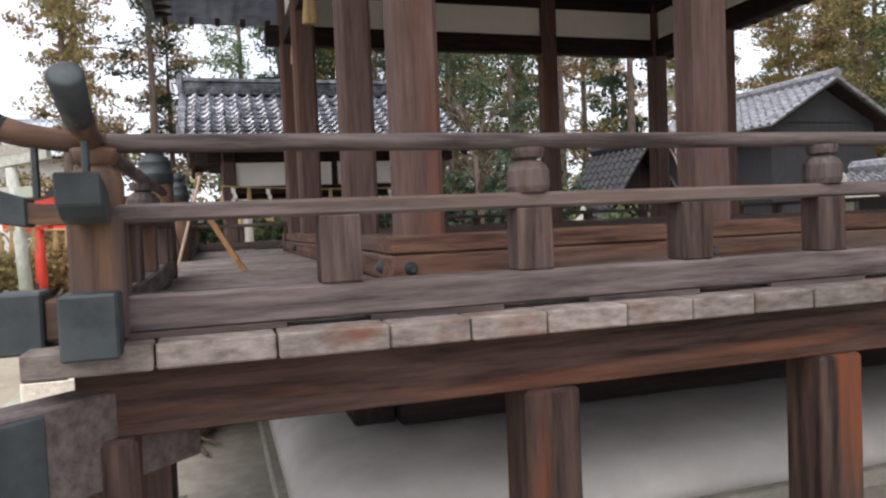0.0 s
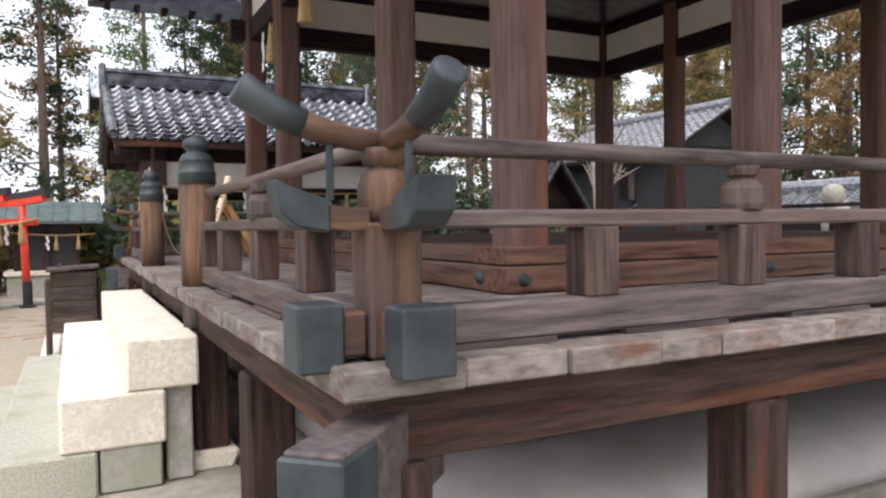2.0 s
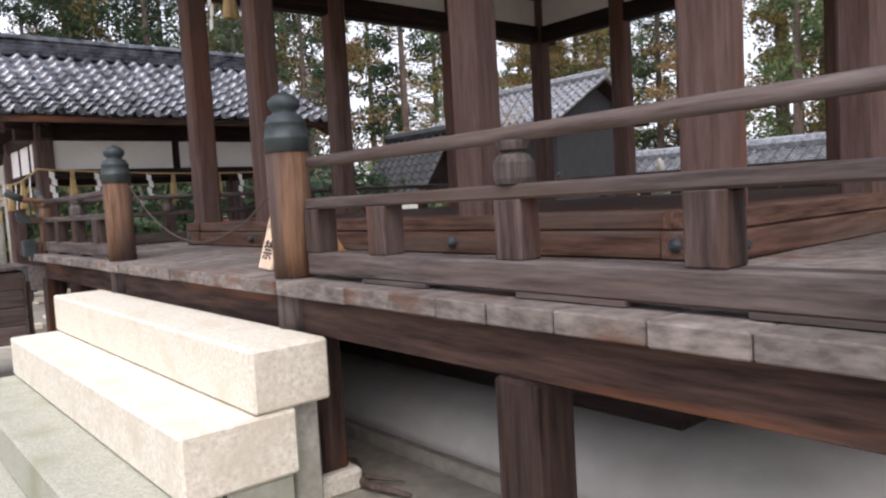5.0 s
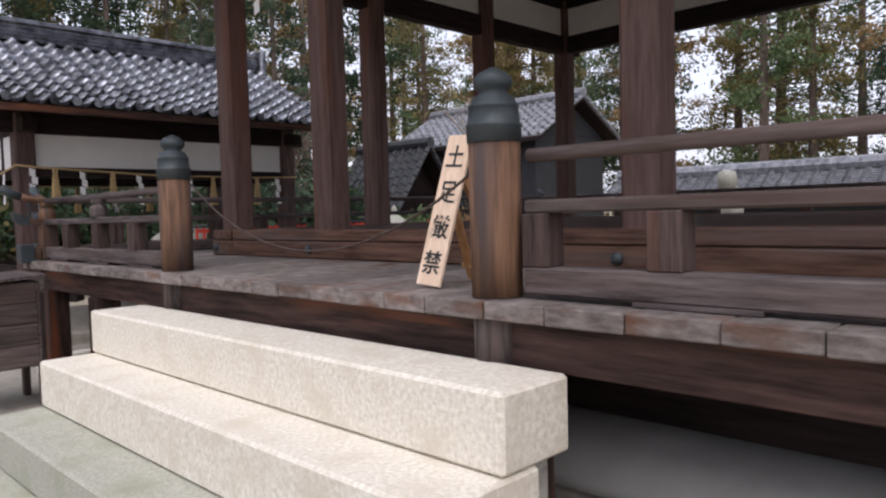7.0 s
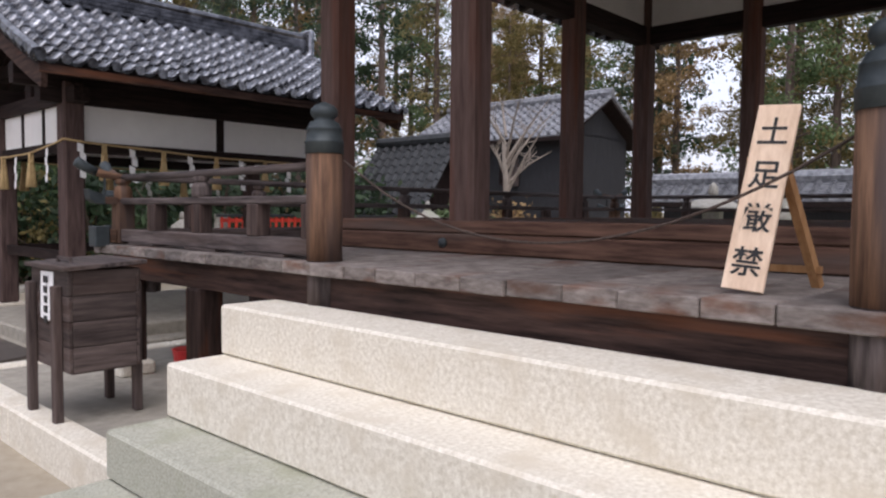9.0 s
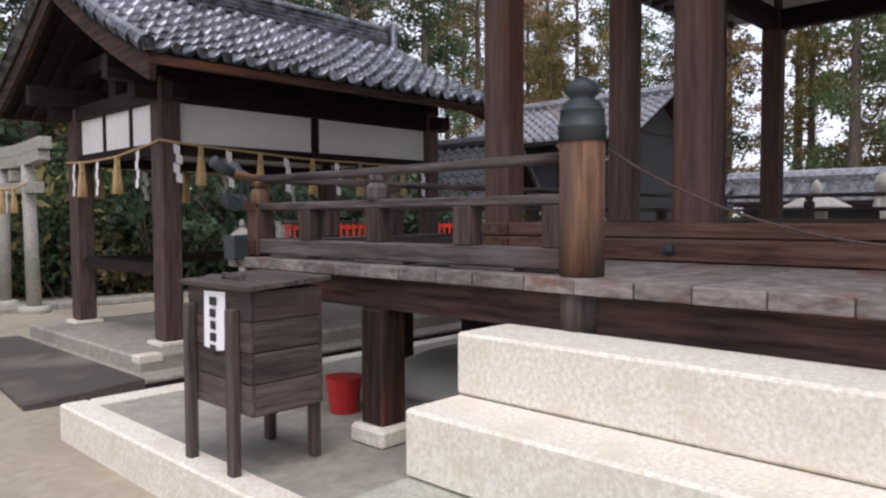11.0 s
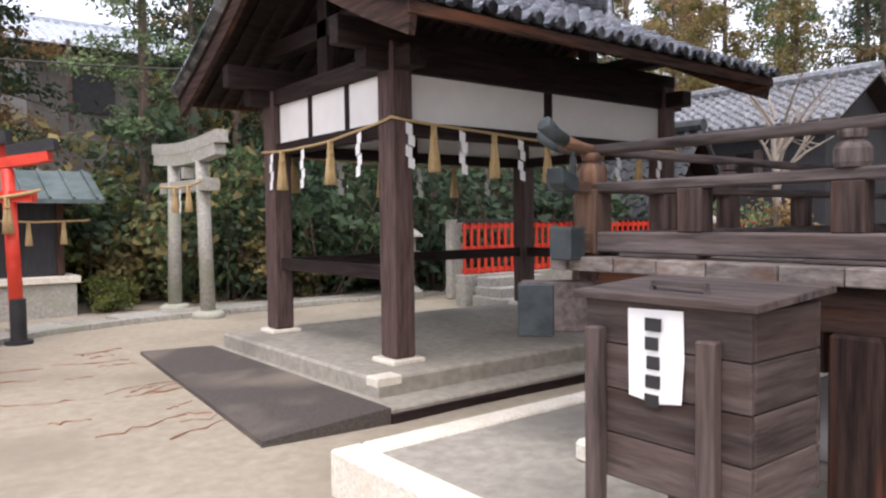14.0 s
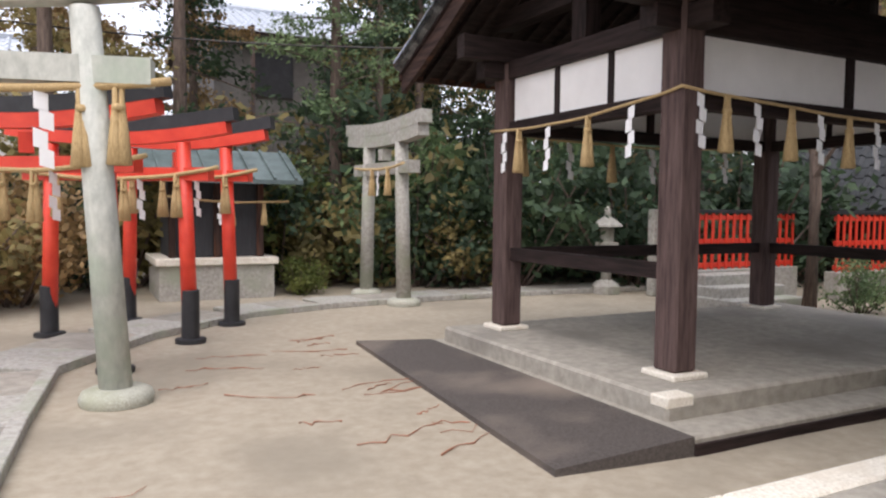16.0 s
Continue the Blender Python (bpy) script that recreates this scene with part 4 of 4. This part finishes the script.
def red_fence(x0, x1, y, z0, z1, label="vermilion lattice fence of the inner shrine"):
    f = thing("red_fence", ((x0 + x1) / 2, y, z0), label, "fence", "red fences")
    part("base_stone", box(x0 - 0.05, y - 0.12, G0, x1 + 0.05, y + 0.12, z0, 0.01), stone, f)
    for z in (z0 + 0.06, (z0 + z1) / 2, z1 - 0.06):
        part("rail", box(x0, y - 0.03, z - 0.035, x1, y + 0.03, z + 0.035), red_paint, f)
    n = round((x1 - x0) / 0.14)
    for i in range(n + 1):
        x = x0 + (x1 - x0) * i / n
        part("picket", box(x - 0.022, y - 0.05, z0 + 0.002, x + 0.022, y - 0.031, z1, 0), red_paint, f)
    part("cap_rail", box(x0 - 0.06, y - 0.06, z1, x1 + 0.06, y + 0.06, z1 + 0.05), black_paint, f)


red_fence(4.3, 6.7, 15.5, 0.45, 1.25)
red_fence(6.9, 9.2, 14.9, 0.4, 1.25)
red_fence(9.6, 11.6, 14.9, 0.4, 1.25)
single("stone_marker", box(4.7, 16.3, G0, 4.98, 16.45, 1.3, 0.02), stone, "upright grey stone marker slab among shrubs", "marker stone")
low_steps = thing("low_stone_steps", (4.9, 14.9, G0), "three broad low grey stone steps", "steps")
for i in range(3):
    part("step", box(4.35 + i * 0.05, 14.45 + i * 0.3, G0 - 0.1 + 0.14 * i, 5.7 - i * 0.05, 15.36, 0.14 * (i + 1) - 0.003, 0.012), stone, low_steps)


# ---- buildings to the east ----
def tiled_gable(name, label, x0, x1, y0, y1, z_eave, z_ridge, axis, wall_mat, roof_mat, over=0.5, rows=True):
    """A house with a gable roof whose ridge runs along the axis."""
    h = thing(name, ((x0 + x1) / 2, (y0 + y1) / 2, G0), label, "building")
    part("wall", box(x0, y0, G0, x1, y1, z_eave + 0.02, 0), wall_mat, h)
    mid = (y0 + y1) / 2 if axis == "x" else (x0 + x1) / 2
    half = ((y1 - y0) if axis == "x" else (x1 - x0)) / 2 + over
    a, b = (x0 - over, x1 + over) if axis == "x" else (y0 - over, y1 + over)

    def pt(s, across, z):
        return (s, mid + across, z) if axis == "x" else (mid + across, s, z)

    drop = (z_ridge - z_eave) * over / (half - over)
    gable = prism([pt(a + over, -half + over, z_eave), pt(a + over, half - over, z_eave), pt(a + over, 0, z_ridge - 0.05)], Vector(pt(b - over, 0, 0)) - Vector(pt(a + over, 0, 0)))
    part("gable_wall", gable, wall_mat, h)
    for sign in (-1, 1):
        lo, hi = z_eave - drop, z_ridge
        loop = [pt(a, sign * half, lo), pt(a, 0, hi), pt(a, 0, hi + 0.1), pt(a, sign * half, lo + 0.1)]
        part("roof_slope", prism(loop, Vector(pt(b, 0, 0)) - Vector(pt(a, 0, 0))), dark["x"], h)
        n = int((b - a) / 0.27)
        ribs = []
        for i in range(n + 1):
            s = a + (b - a) * i / n
            steps_n = 9
            for k in range(steps_n):
                f0, f1 = k / steps_n, (k + 1) / steps_n
                ribs.append(tube([pt(s, sign * half * (1 - f0), lo + (hi - lo) * f0 + 0.145), pt(s, sign * half * (1 - f1), lo + (hi - lo) * f1 + 0.12)], [0.065, 0.06], 5))
        for k in range(steps_n):
            f0, f1 = k / steps_n, (k + 1.1) / steps_n
            ribs.append(prism([pt(a, sign * half * (1 - f0), lo + (hi - lo) * f0 + 0.105), pt(a, sign * half * (1 - f0), lo + (hi - lo) * f0 + 0.135),
                               pt(a, sign * half * (1 - f1), lo + (hi - lo) * f1 + 0.105)], Vector(pt(b, 0, 0)) - Vector(pt(a, 0, 0))))
        part("roof_tiles", join(*ribs), roof_mat, h)["kind"] = "stuff"
    part("ridge", tube([pt(a - 0.05, 0, z_ridge + 0.2), pt(b + 0.05, 0, z_ridge + 0.2)], 0.13, 8), roof_mat, h)
    return h


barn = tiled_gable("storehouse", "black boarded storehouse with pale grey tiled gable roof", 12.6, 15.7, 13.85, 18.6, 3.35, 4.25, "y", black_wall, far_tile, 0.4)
barn_window = part("window", box(12.56, 15.2, 2.1, 12.598, 15.8, 2.7), dark["y"], barn)
part("shutter", box(12.5, 15.15, 2.05, 12.555, 15.35, 2.75), grey["z"], barn_window)
tiled_gable("roofed_wall", "low dark boundary wall under a pale tiled roof", 12.0, 12.6, 5.0, 10.9, 1.72, 1.9, "y", black_wall, far_tile, 0.35)
tiled_gable("inner_shrine", "small dark inner shrine with grey tiled roof", 9.4, 10.8, 15.6, 17.2, 1.9, 2.9, "y", dark["z"], material("old_dark_tile", (0.02, 0.022, 0.024), (0.06, 0.065, 0.07), rough=0.7))
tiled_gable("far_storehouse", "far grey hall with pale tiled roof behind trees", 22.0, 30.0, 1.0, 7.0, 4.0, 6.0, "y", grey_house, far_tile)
house = tiled_gable("neighbour_house", "two-storey grey house with pale roof behind trees", 0.5, 7.5, 29.0, 35.0, 6.2, 7.4, "x", grey_house, pale_roof)
for x in (1.6, 3.6, 5.6):
    part("window", box(x, 28.93, 4.4, x + 1.1, 28.99, 5.6), black_paint, house)
    part("balcony_post", box(x - 0.25, 28.2, 2.8, x - 0.15, 28.3, 6.2), grey["z"], house)
house = tiled_gable("neighbour_house", "white two-storey house glimpsed behind the red gates", -12.0, -4.0, 30.0, 36.0, 4.5, 6.0, "x", plaster, pale_roof)
single("overhead_wire", tube([(-6 + i * 1.0, 22 - i * 0.55, 3.9 - 0.04 * i + 0.012 * (i - 6) ** 2) for i in range(14)], 0.014, 5), iron, "thin grey overhead wire slung between trees", "wire")
# low rail fence behind the stage
fence = thing("low_fence", (9.0, 11.8, G0), "low dark rail fence with thin posts behind the stage", "fence")
for i in range(11):
    part("post", tube([(8.9, 2.0 + i * 1.35, G0), (8.9, 2.0 + i * 1.35, 1.15)], 0.04, 8), dark["z"], fence)
for z in (0.7, 1.1):
    part("rail", tube([(8.9, 1.8, z), (8.9, 15.8, z)], 0.03, 8), dark["y"], fence)


# ---- trees ----
def crown_mesh(name, clumps, mat, size, spread=0.28, per=34):
    verts, faces = [], []
    for cx, cy, cz, r in clumps:
        for _ in range(per):
            d = Vector((random.gauss(0, 1), random.gauss(0, 1), random.gauss(0, 0.6))) * r * 0.5
            p = Vector((cx, cy, cz)) + d
            u = Vector((random.gauss(0, 1), random.gauss(0, 1), random.gauss(0, 1))).normalized()
            v = u.orthogonal().normalized()
            s = size * random.uniform(0.5, 1.3)
            k = len(verts)
            verts += [p - u * s * 0.5, p + v * s * 0.35, p + u * s * 0.7, p - v * s * 0.35]
            faces.append((k, k + 1, k + 2, k + 3))
    data = bpy.data.meshes.new(name)
    data.from_pydata([tuple(v) for v in verts], [], faces)
    data.materials.append(mat)
    return data


def conifer(height, bare, spread, mat, label, seed, size=0.12, trunk=0.2):
    random.seed(seed)
    t = thing("cedar_tree", (0, 0, 0), label, "tree", "trees round the shrine yard")
    wob = [(0.12 * noise.noise((seed, i, 0)), 0.12 * noise.noise((seed, i, 9)), height * i / 8 - 0.1) for i in range(9)]
    part("trunk", tube(wob, [trunk * (1 - 0.85 * i / 8) for i in range(9)], 10), bark, t, smooth=True)
    limbs, clumps = [], []
    z = bare
    while z < height:
        f = (z - bare) / (height - bare)
        reach = spread * (1 - 0.75 * f) * random.uniform(0.5, 1.15)
        a = random.uniform(0, 2 * math.pi)
        end = Vector((reach * math.cos(a), reach * math.sin(a), z + reach * random.uniform(-0.15, 0.35)))
        limbs.append(tube([(0, 0, z), (end.x * 0.5, end.y * 0.5, z + (end.z - z) * 0.6 + 0.05), end], [0.035, 0.022, 0.008], 5))
        for k in range(5):
            s = 0.35 + 0.7 * k / 4
            clumps.append((end.x * s + random.gauss(0, 0.2), end.y * s + random.gauss(0, 0.2), z + (end.z - z) * s + random.gauss(0, 0.15), random.uniform(0.25, 0.55)))
        z += random.uniform(0.18, 0.4)
    part("branchwork", join(*limbs), bark, t)["kind"] = "stuff"
    crown = new("crown", crown_mesh("crown", clumps, mat, size, per=46))
    crown.parent = t
    return t


def bush(height, spread, mat, label, seed, size=0.12, per=40):
    random.seed(seed)
    t = thing("shrub", (0, 0, 0), label, "shrub", "shrubs at the yard's edge")
    stems, clumps = [], []
    for i in range(16):
        a, r = random.uniform(0, 6.28), spread * math.sqrt(random.random())
        h = height * random.uniform(0.4, 1.0) * (1 - 0.4 * r / spread)
        stems.append(tube([(0.2 * r * math.cos(a), 0.2 * r * math.sin(a), -0.05), (r * math.cos(a), r * math.sin(a), h)], [0.025, 0.008], 5))
        for k in range(4):
            s = random.uniform(0.25, 1.05)
            clumps.append((r * math.cos(a) * s + random.gauss(0, 0.12), r * math.sin(a) * s + random.gauss(0, 0.12), h * s, random.uniform(0.25, 0.5)))
    part("branchwork", join(*stems), bark, t)["kind"] = "stuff"
    crown = new("crown", crown_mesh("crown", clumps, mat, size, per=per))
    crown.parent = t
    return t


def plant(kinds, spots):
    for i, (x, y, s) in enumerate(spots):
        src = kinds[i % len(kinds)]
        if src.get("used"):
            ob = copy_thing(src, pose(x, y, G0, 0, 0, (i * 77) % 360))
        else:
            ob = src
            ob["used"] = 1
            ob.matrix_basis = pose(x, y, G0, 0, 0, (i * 77) % 360)
        ob.scale = (s, s, s)


cedars = [conifer(13, 2.6, 2.6, GREEN, "tall cedar with green foliage and bare lower trunk", 3),
          conifer(12, 2.0, 2.4, OLIVE, "tall cypress with yellow-green autumn foliage", 5),
          conifer(14, 3.6, 2.5, RUST, "tall conifer with rusty brown needles", 8),
          conifer(12, 1.8, 2.7, DEEP, "dark green conifer with dense low branches", 11),
          conifer(13, 3.0, 2.2, OLIVE, "slim cypress with olive foliage and gaps of sky", 14)]
random.seed(21)
spots = []
for i in range(11):
    spots.append((-10 + i * 3.0 + random.uniform(-0.7, 0.7) + (1.2 if 3 < i < 6 else 0), 23.0 + random.uniform(-1.5, 2.5), random.uniform(0.75, 1.0)))
for i in range(17):
    spots.append((20.5 + random.uniform(-1.2, 2.5), -5 + i * 1.8 + random.uniform(-0.5, 0.5), random.uniform(0.75, 1.0)))
for i in range(15):
    spots.append((25.5 + random.uniform(-1.5, 2.0), -7 + i * 2.4 + random.uniform(-0.5, 0.5), random.uniform(0.95, 1.25)))
for i in range(11):
    spots.append((9 + i * 2.1, 27 + random.uniform(-2.0, 2.5), random.uniform(0.8, 1.1)))
plant(cedars, spots)
plant(cedars, [(0.95, 20.0, 0.7), (2.6, 22.0, 0.6), (-1.0, 22.5, 0.6), (3.9, 23.0, 0.75), (6.5, 21.0, 0.7), (8.5, 22.0, 0.7), (-3.4, 20.5, 0.8), (-7.2, 19.0, 0.8), (4.6, 20.0, 0.75)])
shrubs = [bush(2.6, 1.5, DEEP, "dense dark green evergreen shrub at the yard edge", 31), bush(2.2, 1.4, OLIVE, "yellowing autumn shrub with thin stems", 33),
          bush(1.7, 1.2, LIME, "bright yellow-green low shrub", 35), bush(2.8, 1.4, GREEN, "tall green garden shrub with loose leaves", 37), bush(2.3, 1.3, RUST, "russet autumn shrub with thin stems", 39)]
random.seed(44)
plant(shrubs, [(0.0, 20.2, 1.1), (0.6, 20.2, 1.0), (-0.1, 18.6, 0.4), (2.3, 19.6, 1.15), (-3.8, 18.8, 0.9), (3.1, 20.0, 1.2), (-4.8, 18.0, 1.0), (4.3, 19.6, 0.7), (1.5, 19.5, 0.9), (5.6, 19.2, 1.1),
               (-6.0, 17.4, 1.0), (2.8, 18.8, 0.8), (7.0, 19.4, 1.0), (8.3, 13.9, 0.7), (8.8, 19.2, 1.2), (-3.0, 20.6, 1.0), (-1.2, 21.0, 1.2), (0.8, 21.2, 1.2), (6.0, 13.9, 0.35), (10.4, 13.3, 0.8), (7.4, 17.6, 0.6)])
plant([shrubs[0]], [(6.7, 16.6, 1.45), (5.4, 17.6, 1.3), (3.6, 18.6, 1.2), (8.2, 17.2, 1.2), (1.9, 18.9, 0.9)])
plant([cedars[3]], [(6.4, 19.0, 0.65), (8.0, 18.4, 0.7), (4.6, 20.6, 0.7), (3.0, 21.0, 0.65), (2.0, 20.6, 0.6)])
plant(shrubs, [(3.4, 19.4, 1.5), (1.6, 20.3, 1.6), (-0.4, 20.9, 1.5), (5.2, 19.6, 1.3), (6.8, 19.8, 1.4), (7.8, 18.6, 1.1), (6.0, 18.4, 1.0), (9.0, 17.9, 1.0), (10.2, 18.6, 1.3), (8.6, 20.2, 1.5), (2.6, 21.0, 1.8), (-2.4, 21.0, 1.6)])
plant(shrubs, [(-9 + i * 1.9 + random.uniform(-0.4, 0.4), 21.6 + random.uniform(-0.8, 0.8), random.uniform(0.8, 1.2)) for i in range(17)])
plant(shrubs, [(19.0 + random.uniform(-0.6, 0.6), -4 + i * 1.7, random.uniform(0.7, 1.1)) for i in range(15)])


def bare_tree(x, y, h, mat, label):
    random.seed(int(x * 10))
    t = thing("bare_tree", (x, y, G0), label, "tree")
    part("trunk", tube([(x, y, G0), (x + 0.05, y, h * 0.3), (x - 0.04, y + 0.03, h * 0.55)], [0.1, 0.075, 0.05], 8), mat, t, smooth=True)
    for i in range(14):
        z, a, r = h * random.uniform(0.28, 0.6), random.uniform(0, 6.28), random.uniform(0.4, 1.2)
        b = Vector((x + r * math.cos(a), y + r * math.sin(a), z + random.uniform(0.5, 1.5)))
        m = Vector((x, y, z)).lerp(b, 0.5) + Vector((0, 0, 0.08))
        limb = part("branch", tube([(x, y, z), m, b], [0.035, 0.022, 0.007], 6), mat, t)
        for k in range(3):
            c = m + Vector((random.uniform(-0.4, 0.4), random.uniform(-0.4, 0.4), random.uniform(0.2, 0.6)))
            part("twig", tube([m.lerp(b, k / 4), c], [0.012, 0.004], 4), mat, limb)


bare_tree(9.9, 13.5, 5.2, pale_bark, "small leafless tree with pale spreading branches")
bare_tree(5.4, 14.2, 5.0, bark, "dark-barked leafless tree beside the pavilion")

# ---- deck planks, one by one ----
# west and south verandas: board ends show along the edge, each with its own length and lift
shared = {}


def plank(w, length, along):
    key = (round(w, 2), round(length, 2), along)
    if key not in shared:
        bm = box(0, 0, -0.062, length, w, 0, 0.005) if along == "x" else box(0, 0, -0.062, w, length, 0, 0.005)
        shared[key] = mesh_of("plank", bm, plank_end)
    return shared[key]


random.seed(5)
DEPTH = 1.19


def lay(along, start, stop, edge, sign):
    """Boards side by side along an edge; at the corners they are cut back to a mitre."""
    s = start
    while s < stop - 0.03:
        w = min(random.choice((0.22, 0.25, 0.28)), stop - s)
        length = round(min(DEPTH, max(0.06, min(s - start, stop - s - w) + 0.12)), 1) if min(s - start, stop - s - w) < DEPTH else DEPTH
        ob = new("plank", plank(w - 0.005, length, along))
        ob.parent = deck
        jut, drop = random.uniform(-0.012, 0.004), random.uniform(0.0, 0.002) + (0.0035 if along == "x" else 0)
        at = edge + jut if sign > 0 else edge - length - jut
        ob.location = Vector((at, s, DZ - drop) if along == "x" else (s, at, DZ - drop)) - Vector(deck.location)
        s += w


lay("y", DX0, DX1, DY0, 1)
lay("y", DX0, DX1, DY1, -1)
lay("x", DY0, DY1, DX0, 1)
lay("x", DY0, DY1, DX1, -1)
